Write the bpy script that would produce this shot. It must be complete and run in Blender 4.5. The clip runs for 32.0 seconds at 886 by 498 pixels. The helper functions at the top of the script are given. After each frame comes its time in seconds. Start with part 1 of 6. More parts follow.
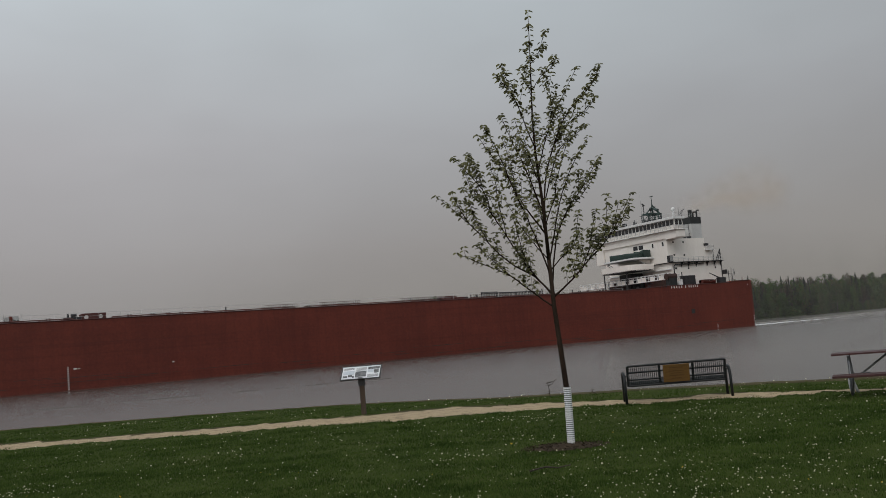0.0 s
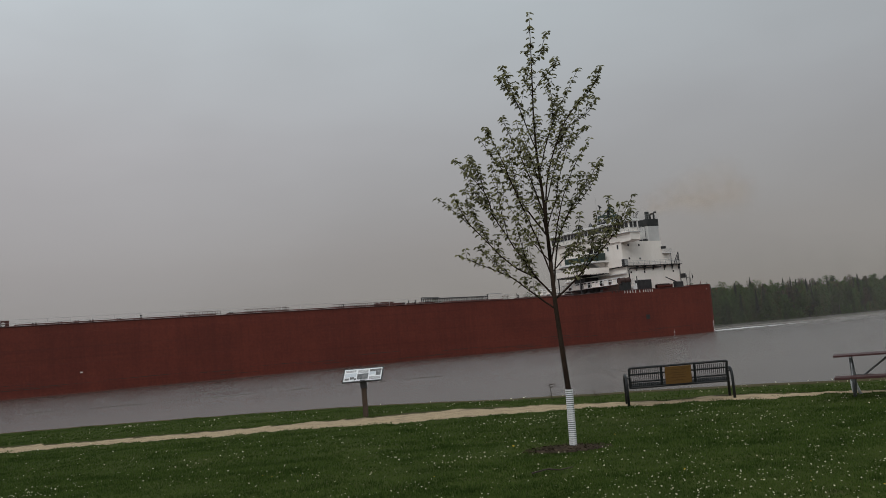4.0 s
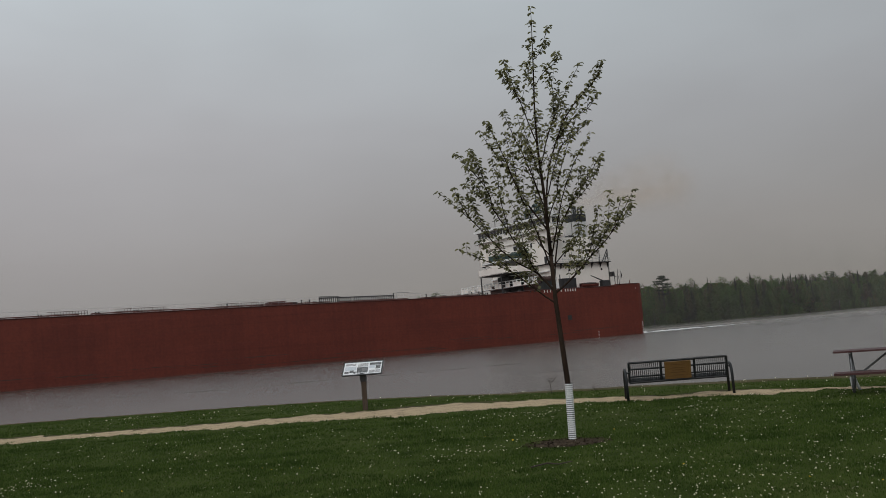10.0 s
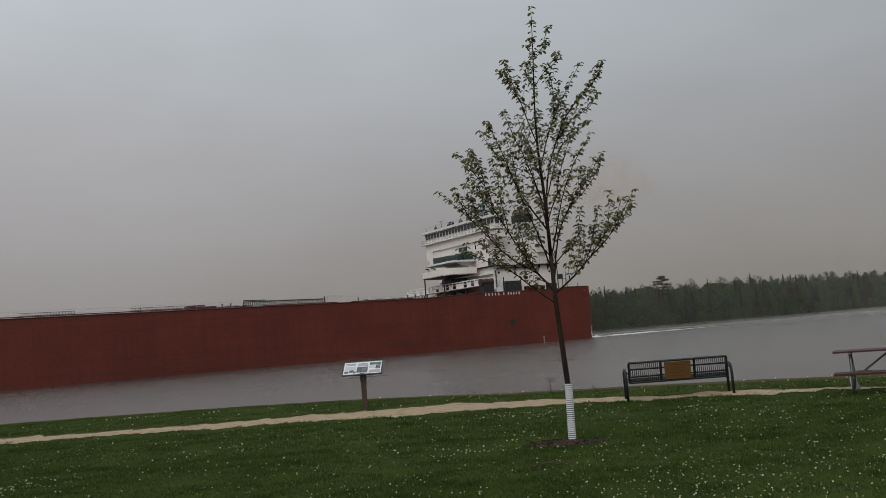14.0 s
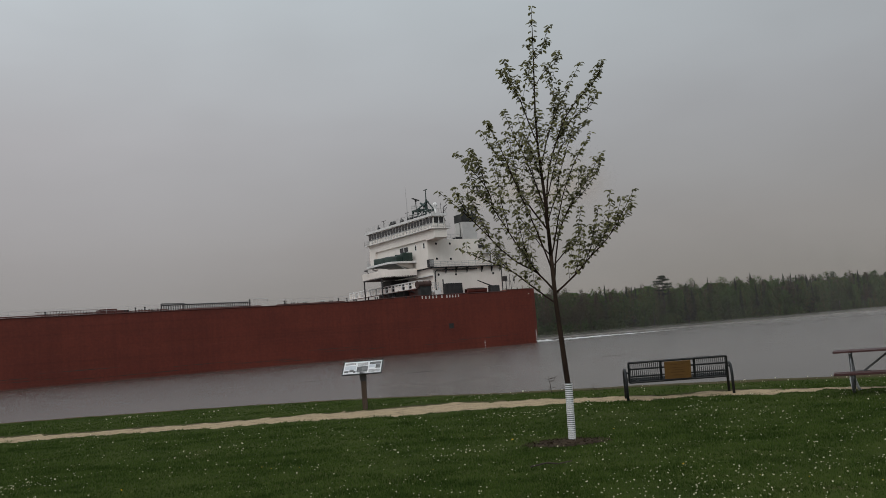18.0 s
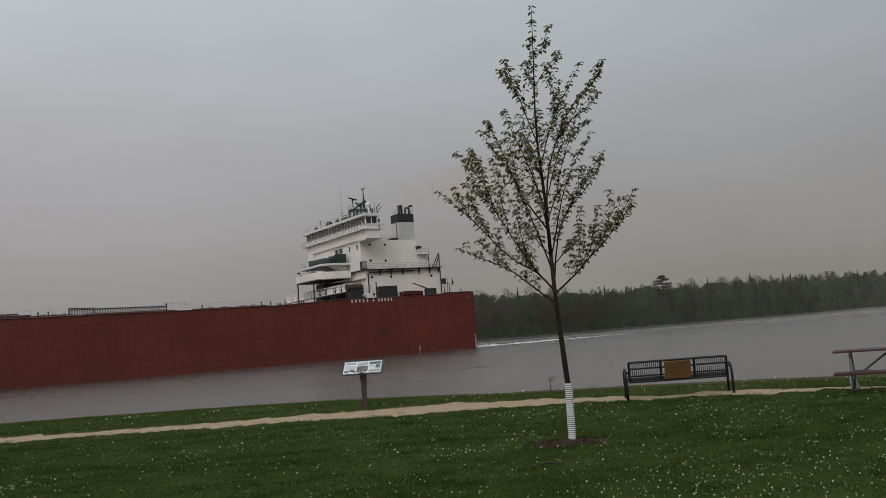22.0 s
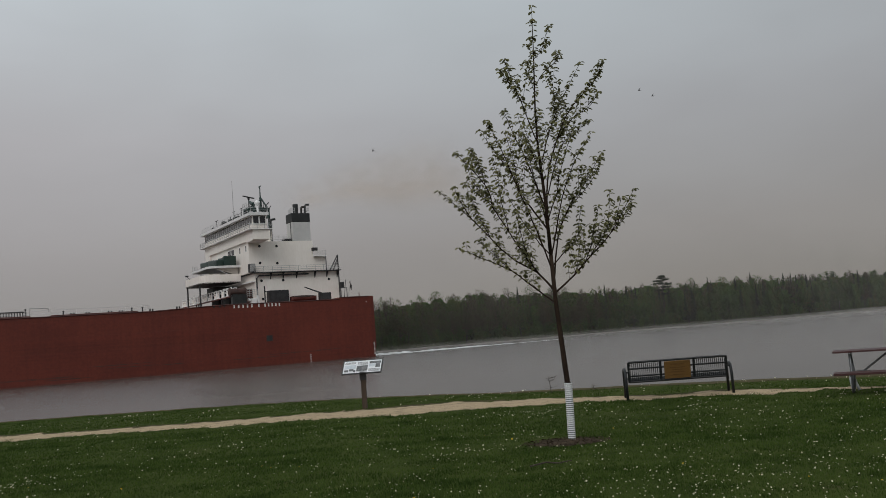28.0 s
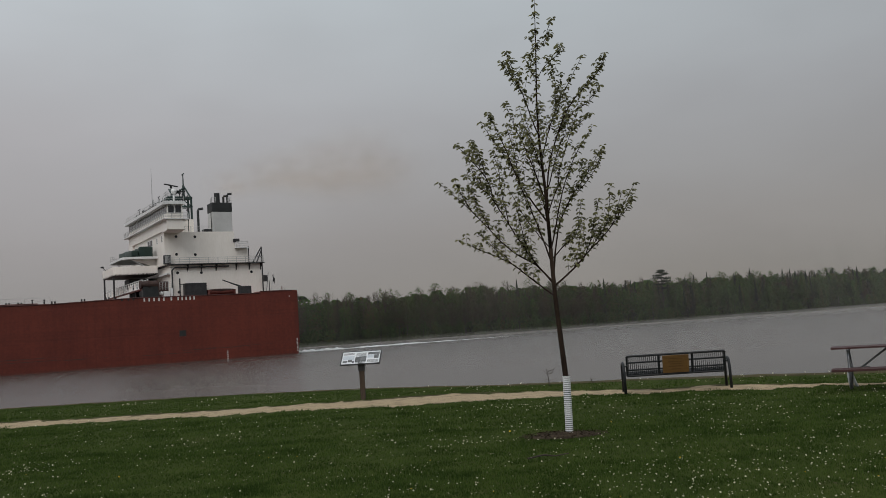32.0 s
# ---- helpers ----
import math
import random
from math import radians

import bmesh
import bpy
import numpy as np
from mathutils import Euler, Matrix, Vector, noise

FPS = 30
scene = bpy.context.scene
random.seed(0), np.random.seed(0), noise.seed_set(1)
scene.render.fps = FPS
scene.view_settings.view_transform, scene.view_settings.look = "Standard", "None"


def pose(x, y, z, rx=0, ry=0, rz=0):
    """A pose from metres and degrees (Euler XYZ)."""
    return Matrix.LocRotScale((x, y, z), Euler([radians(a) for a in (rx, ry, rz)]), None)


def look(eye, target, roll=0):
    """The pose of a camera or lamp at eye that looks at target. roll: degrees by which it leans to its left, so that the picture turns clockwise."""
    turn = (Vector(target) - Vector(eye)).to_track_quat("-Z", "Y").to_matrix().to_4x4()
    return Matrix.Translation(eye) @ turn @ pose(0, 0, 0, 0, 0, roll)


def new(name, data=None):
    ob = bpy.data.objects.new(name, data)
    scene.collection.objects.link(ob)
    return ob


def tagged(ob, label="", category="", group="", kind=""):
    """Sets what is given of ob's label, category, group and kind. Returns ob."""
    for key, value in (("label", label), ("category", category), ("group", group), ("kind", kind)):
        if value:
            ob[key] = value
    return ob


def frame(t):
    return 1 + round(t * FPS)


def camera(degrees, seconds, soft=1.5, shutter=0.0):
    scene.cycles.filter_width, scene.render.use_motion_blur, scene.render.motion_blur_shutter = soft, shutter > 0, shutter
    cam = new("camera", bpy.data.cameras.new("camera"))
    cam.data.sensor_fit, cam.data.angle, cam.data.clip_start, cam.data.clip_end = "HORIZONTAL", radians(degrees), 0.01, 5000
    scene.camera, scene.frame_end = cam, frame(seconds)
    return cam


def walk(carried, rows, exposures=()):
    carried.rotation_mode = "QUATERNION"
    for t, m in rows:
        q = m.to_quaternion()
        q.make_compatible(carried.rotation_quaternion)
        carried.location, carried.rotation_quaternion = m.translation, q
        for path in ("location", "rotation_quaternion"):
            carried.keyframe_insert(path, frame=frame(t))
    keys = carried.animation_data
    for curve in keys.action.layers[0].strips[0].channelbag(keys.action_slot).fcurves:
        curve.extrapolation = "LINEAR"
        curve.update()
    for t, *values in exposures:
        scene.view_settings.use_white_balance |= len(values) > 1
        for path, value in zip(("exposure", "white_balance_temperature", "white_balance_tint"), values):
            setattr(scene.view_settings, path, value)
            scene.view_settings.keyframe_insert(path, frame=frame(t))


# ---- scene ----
cam = camera(50.74, 32.0, soft=0.75)
EYE = (0.0, 0.0, 1.5)
WATER = -1.157

# seconds, turn to the right, tilt up, roll (degrees)
PATH = [
    (0, 0.021, 5.662, -4.886), (0.5, 0.004, 5.788, -5.048), (1, -0.042, 5.824, -5.007), (3.5, -0.064, 5.810, -4.991), 
    (7.5, -0.071, 5.776, -4.973), (8.5, -0.068, 5.768, -5.001), (10, -0.120, 5.436, -4.689), (10.5, -0.130, 5.393, -4.597), 
    (12, -0.128, 5.394, -4.578), (12.5, -0.119, 5.424, -4.644), (16.5, -0.120, 5.431, -4.620), (17.5, -0.119, 5.423, -4.643), 
    (18, -0.130, 5.402, -4.578), (18.5, -0.113, 5.483, -4.712), (19, -0.098, 5.588, -4.761), (19.5, -0.091, 5.624, -4.798), 
    (20, -0.096, 5.589, -4.786), (21, -0.129, 5.401, -4.591), (22.5, -0.127, 5.393, -4.592), (23, -0.118, 5.432, -4.650), 
    (24, -0.130, 5.402, -4.578), (24.5, -0.158, 5.310, -4.417), (25, -0.153, 5.299, -4.445), (25.5, -0.157, 5.311, -4.398), 
    (27.5, -0.128, 5.397, -4.504), (28.5, -0.127, 5.293, -4.448), (29, -0.138, 5.254, -4.366), (30, -0.131, 5.283, -4.414), 
    (30.5, -0.133, 5.298, -4.376), (31, -0.151, 5.175, -4.252), (32, -0.152, 4.868, -3.861),]


def aim(turn, tilt, roll):
    a, b = radians(turn), radians(tilt)
    way = Vector((math.sin(a) * math.cos(b), math.cos(a) * math.cos(b), math.sin(b)))
    return look(EYE, Vector(EYE) + way * 50, roll)


walk(cam, [(t, aim(a, b, r)) for t, a, b, r in PATH], exposures=[(0, 0.0), (32, 0.0)])

# ---- light: an overcast, rainy sky ----
world = bpy.data.worlds.new("overcast_sky")
scene.world = world
world.use_nodes = True


def node(tree, kind, **values):
    n = tree.nodes.new(kind)
    for key, value in values.items():
        if key in n.inputs:
            n.inputs[key].default_value = value
    return n


def ramp(tree, fac, stops, interpolation="EASE"):
    n = tree.nodes.new("ShaderNodeValToRGB")
    n.color_ramp.interpolation = interpolation
    els = n.color_ramp.elements
    while len(els) < len(stops):
        els.new(0.5)
    for e, (p, c) in zip(els, stops):
        e.position, e.color = p, (*c, 1) if len(c) == 3 else c
    tree.links.new(fac, n.inputs[0])
    return n.outputs[0]


def mix(tree, fac, a, b, blend="MIX"):
    n = tree.nodes.new("ShaderNodeMix")
    n.data_type, n.blend_type = "RGBA", blend
    for socket, value in ((n.inputs[0], fac), (n.inputs[6], a), (n.inputs[7], b)):
        if isinstance(value, bpy.types.NodeSocket):
            tree.links.new(value, socket)
        elif isinstance(value, (int, float)):
            socket.default_value = value
        else:
            socket.default_value = (*value, 1)
    return n.outputs[2]


def build_sky():
    tree = world.node_tree
    tree.nodes.clear()
    out = tree.nodes.new("ShaderNodeOutputWorld")
    back = tree.nodes.new("ShaderNodeBackground")
    coord = tree.nodes.new("ShaderNodeTexCoord")
    part_ = tree.nodes.new("ShaderNodeSeparateXYZ")
    tree.links.new(coord.outputs["Generated"], part_.inputs[0])
    # cloud deck: brownish and dimmer at the horizon, cool grey higher up
    deck = ramp(tree, part_.outputs[2], [(0.0, (0.239, 0.219, 0.201)), (0.10, (0.291, 0.274, 0.262)), (0.22, (0.370, 0.375, 0.384)),
                                         (0.36, (0.452, 0.494, 0.518)), (1.0, (0.66, 0.70, 0.72))], "LINEAR")
    cool = ramp(tree, part_.outputs[2], [(0.0, (0.229, 0.214, 0.208)), (0.10, (0.289, 0.271, 0.268)), (0.22, (0.382, 0.375, 0.384)),
                                         (0.36, (0.460, 0.494, 0.518)), (1.0, (0.66, 0.70, 0.72))], "LINEAR")
    across = tree.nodes.new("ShaderNodeMapRange")
    across.inputs[1].default_value, across.inputs[2].default_value = -0.38, 0.12
    tree.links.new(part_.outputs[0], across.inputs[0])
    deck = mix(tree, across.outputs[0], cool, deck)
    # brighter cloud towards the west
    side = tree.nodes.new("ShaderNodeMapRange")
    side.inputs[1].default_value, side.inputs[2].default_value = -0.55, 0.45
    side.inputs[3].default_value, side.inputs[4].default_value = 1.19, 0.94
    tree.links.new(part_.outputs[0], side.inputs[0])
    tone = tree.nodes.new("ShaderNodeCombineXYZ")
    for i in range(3):
        tree.links.new(side.outputs[0], tone.inputs[i])
    deck = mix(tree, 1.0, deck, tone.outputs[0], "MULTIPLY")
    stretch = tree.nodes.new("ShaderNodeMapping")
    stretch.inputs["Scale"].default_value = (1.0, 1.0, 2.4)
    tree.links.new(coord.outputs["Generated"], stretch.inputs[0])
    cloud = node(tree, "ShaderNodeTexNoise", Scale=2.6, Detail=4.0, Roughness=0.5)
    tree.links.new(stretch.outputs[0], cloud.inputs[0])
    puffs = ramp(tree, cloud.outputs[0], [(0.3, (0.955, 0.95, 0.95)), (0.7, (1.04, 1.045, 1.05))])
    deck = mix(tree, 1.0, deck, puffs, "MULTIPLY")
    sky = tree.nodes.new("ShaderNodeTexSky")
    sky.sky_type, sky.sun_disc = "NISHITA", False
    sky.sun_elevation, sky.sun_rotation = radians(48), radians(200)
    haze = mix(tree, 1.0, sky.outputs[0], (0.06, 0.06, 0.06), "MULTIPLY")
    tree.links.new(mix(tree, 0.06, deck, haze), back.inputs[0])
    back.inputs[1].default_value = 1.0
    tree.links.new(back.outputs[0], out.inputs[0])


build_sky()
sun = new("sun", bpy.data.lights.new("sun", "SUN"))
sun.data.energy, sun.data.angle, sun.data.color = 0.9, radians(40), (1.0, 0.97, 0.94)
sun.matrix_basis = look((-14, -38, 42), (0, 0, 0))


# ---- materials ----
def surface(name, dark, light, scale=6.0, rough=0.7, bump=0.2, grain=60.0, metal=0.0, vary=0.0, island=False, distance=0.01, spec=0.5, streak=None, patch=None):
    """Two-scale procedural paint, wood, metal or earth."""
    m = bpy.data.materials.new(name)
    m.use_nodes = True
    t = m.node_tree
    b = t.nodes["Principled BSDF"]
    coord = t.nodes.new("ShaderNodeTexCoord")
    place = coord.outputs["Object"]
    if streak:
        mapping = t.nodes.new("ShaderNodeMapping")
        mapping.inputs["Scale"].default_value = streak
        t.links.new(place, mapping.inputs[0])
        place = mapping.outputs[0]
    big = node(t, "ShaderNodeTexNoise", Scale=scale, Detail=5.0, Roughness=0.6)
    fine = node(t, "ShaderNodeTexNoise", Scale=grain, Detail=3.0, Roughness=0.6)
    for n in (big, fine):
        t.links.new(place, n.inputs[0])
    both = mix(t, 0.4, big.outputs[0], fine.outputs[0])
    colour = ramp(t, both, [(0.32, dark), (0.68, light)] if patch is None else [(0.32, dark), (0.56, light), (0.66, patch)])
    if vary:
        if island:
            rnd = t.nodes.new("ShaderNodeNewGeometry").outputs["Random Per Island"]
        else:
            rnd = t.nodes.new("ShaderNodeObjectInfo").outputs["Random"]
        tone = ramp(t, rnd, [(0.0, (1 - vary,) * 3), (1.0, (1 + vary,) * 3)], "LINEAR")
        colour = mix(t, 1.0, colour, tone, "MULTIPLY")
    t.links.new(colour, b.inputs["Base Color"])
    b.inputs["Roughness"].default_value = rough
    b.inputs["Metallic"].default_value = metal
    b.inputs["Specular IOR Level"].default_value = spec
    if bump:
        n = node(t, "ShaderNodeBump", Strength=bump, Distance=distance)
        t.links.new(both, n.inputs["Height"])
        t.links.new(n.outputs[0], b.inputs["Normal"])
    return m


def leafy(name, dark, light, glow=0.35, scale=0.08, leaf_mix=0.45, vary=0.35, spec=0.25, stops=None, tall=1.0):
    """Foliage: diffuse with some light through the leaf, varied leaf by leaf and tree by tree."""
    m = bpy.data.materials.new(name)
    m.use_nodes = True
    t = m.node_tree
    t.nodes.clear()
    out = t.nodes.new("ShaderNodeOutputMaterial")
    coord = t.nodes.new("ShaderNodeTexCoord")
    wide = node(t, "ShaderNodeTexNoise", Scale=scale, Detail=2.0)
    mp = t.nodes.new("ShaderNodeMapping")
    mp.inputs["Scale"].default_value = (1.0, 1.0, tall)
    t.links.new(coord.outputs["Object"], mp.inputs[0])
    t.links.new(mp.outputs[0], wide.inputs[0])
    rnd = t.nodes.new("ShaderNodeNewGeometry").outputs["Random Per Island"]
    obr = t.nodes.new("ShaderNodeObjectInfo").outputs["Random"]
    both = mix(t, leaf_mix, wide.outputs[0], rnd)
    colour = ramp(t, both, stops or [(0.28, dark), (0.72, light)])
    tone = ramp(t, obr, [(0.0, (1 - vary,) * 3), (1.0, (1 + vary,) * 3)], "LINEAR")
    colour = mix(t, 1.0, colour, tone, "MULTIPLY")
    a = node(t, "ShaderNodeBsdfPrincipled", Roughness=0.55)
    a.inputs["Specular IOR Level"].default_value = spec
    b = t.nodes.new("ShaderNodeBsdfTranslucent")
    s = t.nodes.new("ShaderNodeMixShader")
    s.inputs[0].default_value = glow
    t.links.new(colour, a.inputs["Base Color"])
    t.links.new(colour, b.inputs[0])
    t.links.new(a.outputs[0], s.inputs[1])
    t.links.new(b.outputs[0], s.inputs[2])
    t.links.new(s.outputs[0], out.inputs[0])
    return m


def veil(name, colour, cover, scale=0.02, spread=0.6, soft=False, fade=None, rise=None):
    """Thin mist, haze, smoke or blending skirt: mostly see-through, patchy. soft: thins out towards the rim; fade:
    thickens with y from, to.
    """
    m = bpy.data.materials.new(name)
    m.use_nodes = True
    t = m.node_tree
    t.nodes.clear()
    out = t.nodes.new("ShaderNodeOutputMaterial")
    coord = t.nodes.new("ShaderNodeTexCoord")
    n = node(t, "ShaderNodeTexNoise", Scale=scale, Detail=4.0)
    t.links.new(coord.outputs["Object"], n.inputs[0])
    fac = t.nodes.new("ShaderNodeMapRange")
    fac.inputs[1].default_value, fac.inputs[2].default_value = 0.3, 0.7
    fac.inputs[3].default_value, fac.inputs[4].default_value = cover * (1 - spread), cover * (1 + spread)
    t.links.new(n.outputs[0], fac.inputs[0])
    amount = fac.outputs[0]
    if soft:
        ball_ = t.nodes.new("ShaderNodeTexGradient")
        ball_.gradient_type = "QUADRATIC_SPHERE"
        t.links.new(coord.outputs["Object"], ball_.inputs[0])
        mul = t.nodes.new("ShaderNodeMath")
        mul.operation = "MULTIPLY"
        t.links.new(amount, mul.inputs[0])
        t.links.new(ball_.outputs[1], mul.inputs[1])
        amount = mul.outputs[0]
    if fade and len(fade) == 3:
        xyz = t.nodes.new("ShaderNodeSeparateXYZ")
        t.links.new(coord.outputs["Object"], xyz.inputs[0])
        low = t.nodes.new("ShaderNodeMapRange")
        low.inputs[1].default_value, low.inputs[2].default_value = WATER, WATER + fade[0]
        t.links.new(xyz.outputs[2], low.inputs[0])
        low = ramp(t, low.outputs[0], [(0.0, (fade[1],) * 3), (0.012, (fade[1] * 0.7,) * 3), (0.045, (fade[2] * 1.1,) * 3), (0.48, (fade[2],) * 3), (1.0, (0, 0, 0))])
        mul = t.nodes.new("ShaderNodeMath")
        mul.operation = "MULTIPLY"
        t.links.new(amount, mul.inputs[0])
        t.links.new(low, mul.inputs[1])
        # the sheet also pales more to the right, where the woods stand farther off
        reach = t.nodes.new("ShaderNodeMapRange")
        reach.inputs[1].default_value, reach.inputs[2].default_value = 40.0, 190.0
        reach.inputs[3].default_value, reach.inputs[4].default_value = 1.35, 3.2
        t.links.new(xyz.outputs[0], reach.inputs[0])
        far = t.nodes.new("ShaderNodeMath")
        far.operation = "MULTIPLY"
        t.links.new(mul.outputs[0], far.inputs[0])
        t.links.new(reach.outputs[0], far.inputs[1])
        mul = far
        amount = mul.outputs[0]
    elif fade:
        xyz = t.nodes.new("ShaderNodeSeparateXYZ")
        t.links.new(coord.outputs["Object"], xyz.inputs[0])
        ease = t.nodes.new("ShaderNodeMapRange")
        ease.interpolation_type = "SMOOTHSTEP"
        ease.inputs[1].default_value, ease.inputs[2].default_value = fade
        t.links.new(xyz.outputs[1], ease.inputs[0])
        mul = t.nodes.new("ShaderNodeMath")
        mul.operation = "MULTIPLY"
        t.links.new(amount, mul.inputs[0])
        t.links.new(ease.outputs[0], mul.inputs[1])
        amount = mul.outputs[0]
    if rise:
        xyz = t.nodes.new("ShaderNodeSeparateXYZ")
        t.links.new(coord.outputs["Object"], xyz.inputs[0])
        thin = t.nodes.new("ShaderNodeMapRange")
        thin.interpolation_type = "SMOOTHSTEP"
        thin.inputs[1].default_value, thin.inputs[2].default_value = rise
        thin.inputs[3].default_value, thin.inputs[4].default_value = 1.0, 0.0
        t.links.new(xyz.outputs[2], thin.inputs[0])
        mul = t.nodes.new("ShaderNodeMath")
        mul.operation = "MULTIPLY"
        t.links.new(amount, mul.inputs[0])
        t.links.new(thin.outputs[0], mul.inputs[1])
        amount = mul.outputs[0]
    a = t.nodes.new("ShaderNodeBsdfTransparent")
    b = node(t, "ShaderNodeBsdfDiffuse", Color=(*colour, 1))
    c = node(t, "ShaderNodeBsdfTranslucent", Color=(*colour, 1))
    bc = t.nodes.new("ShaderNodeMixShader")
    s = t.nodes.new("ShaderNodeMixShader")
    t.links.new(b.outputs[0], bc.inputs[1])
    t.links.new(c.outputs[0], bc.inputs[2])
    t.links.new(amount, s.inputs[0])
    t.links.new(a.outputs[0], s.inputs[1])
    t.links.new(bc.outputs[0], s.inputs[2])
    t.links.new(s.outputs[0], out.inputs[0])
    return m


def hull_paint():
    """Oxide-red plating: rust streaks down the side, plate seams and a wet, darker foot."""
    m = surface("oxide_red_hull", (0.110, 0.0197, 0.0112), (0.153, 0.0290, 0.0161), 0.16, 0.55, 0.0, 2.2, spec=0.38)
    t = m.node_tree
    b = t.nodes["Principled BSDF"]
    base = b.inputs["Base Color"].links[0].from_socket
    coord = t.nodes.new("ShaderNodeTexCoord")
    mp = t.nodes.new("ShaderNodeMapping")
    mp.inputs["Scale"].default_value = (0.9, 0.9, 0.035)
    t.links.new(coord.outputs["Object"], mp.inputs[0])
    run = node(t, "ShaderNodeTexNoise", Scale=1.0, Detail=6.0, Roughness=0.65)
    t.links.new(mp.outputs[0], run.inputs[0])
    streaks = ramp(t, run.outputs[0], [(0.36, (0.90, 0.89, 0.89)), (0.55, (1.0, 1.0, 1.0)), (0.76, (1.07, 1.04, 1.03))])
    colour = mix(t, 1.0, base, streaks, "MULTIPLY")
    lv = t.nodes.new("ShaderNodeMapping")
    lv.inputs["Scale"].default_value = (0.012, 0.0, 1.3)
    t.links.new(coord.outputs["Object"], lv.inputs[0])
    scuff = node(t, "ShaderNodeTexNoise", Scale=1.0, Detail=5.0, Roughness=0.7)
    t.links.new(lv.outputs[0], scuff.inputs[0])
    rub = ramp(t, scuff.outputs[0], [(0.34, (0.88, 0.88, 0.88)), (0.50, (1.0, 1.0, 1.0)), (0.68, (1.05, 1.03, 1.02))])
    colour = mix(t, 1.0, colour, rub, "MULTIPLY")
    t.links.new(colour, b.inputs["Base Color"])
    brick = t.nodes.new("ShaderNodeTexBrick")
    brick.inputs["Scale"].default_value = 1.0
    brick.inputs["Mortar Size"].default_value = 0.02
    brick.inputs["Brick Width"].default_value = 9.0
    brick.inputs["Row Height"].default_value = 2.4
    turn = t.nodes.new("ShaderNodeMapping")
    turn.inputs["Rotation"].default_value = (radians(-90), 0, 0)
    t.links.new(coord.outputs["Object"], turn.inputs[0])
    t.links.new(turn.outputs[0], brick.inputs[0])
    bump = node(t, "ShaderNodeBump", Strength=0.4, Distance=0.03)
    bump.invert = True
    t.links.new(brick.outputs["Fac"], bump.inputs["Height"])
    t.links.new(bump.outputs[0], b.inputs["Normal"])
    return m


def river_water():
    """Ruffled, rain-pocked water: broad, even gloss with slow drifting patches."""
    m = bpy.data.materials.new("river_water")
    m.use_nodes = True
    t = m.node_tree
    b = t.nodes["Principled BSDF"]
    coord = t.nodes.new("ShaderNodeTexCoord")
    mp = t.nodes.new("ShaderNodeMapping")
    mp.inputs["Rotation"].default_value = (0, 0, radians(31))
    mp.inputs["Scale"].default_value = (0.2, 1.0, 1.0)
    t.links.new(coord.outputs["Object"], mp.inputs[0])
    wide = node(t, "ShaderNodeTexNoise", Scale=0.05, Detail=3.0, Roughness=0.5)
    t.links.new(mp.outputs[0], wide.inputs[0])
    t.links.new(ramp(t, wide.outputs[0], [(0.35, (0.070, 0.060, 0.053)), (0.65, (0.092, 0.079, 0.071))]), b.inputs["Base Color"])
    rough = t.nodes.new("ShaderNodeMapRange")
    rough.inputs[1].default_value, rough.inputs[2].default_value = 0.3, 0.7
    rough.inputs[3].default_value, rough.inputs[4].default_value = 0.225, 0.255
    t.links.new(wide.outputs[0], rough.inputs[0])
    t.links.new(rough.outputs[0], b.inputs["Roughness"])
    b.inputs["IOR"].default_value = 1.33
    return m


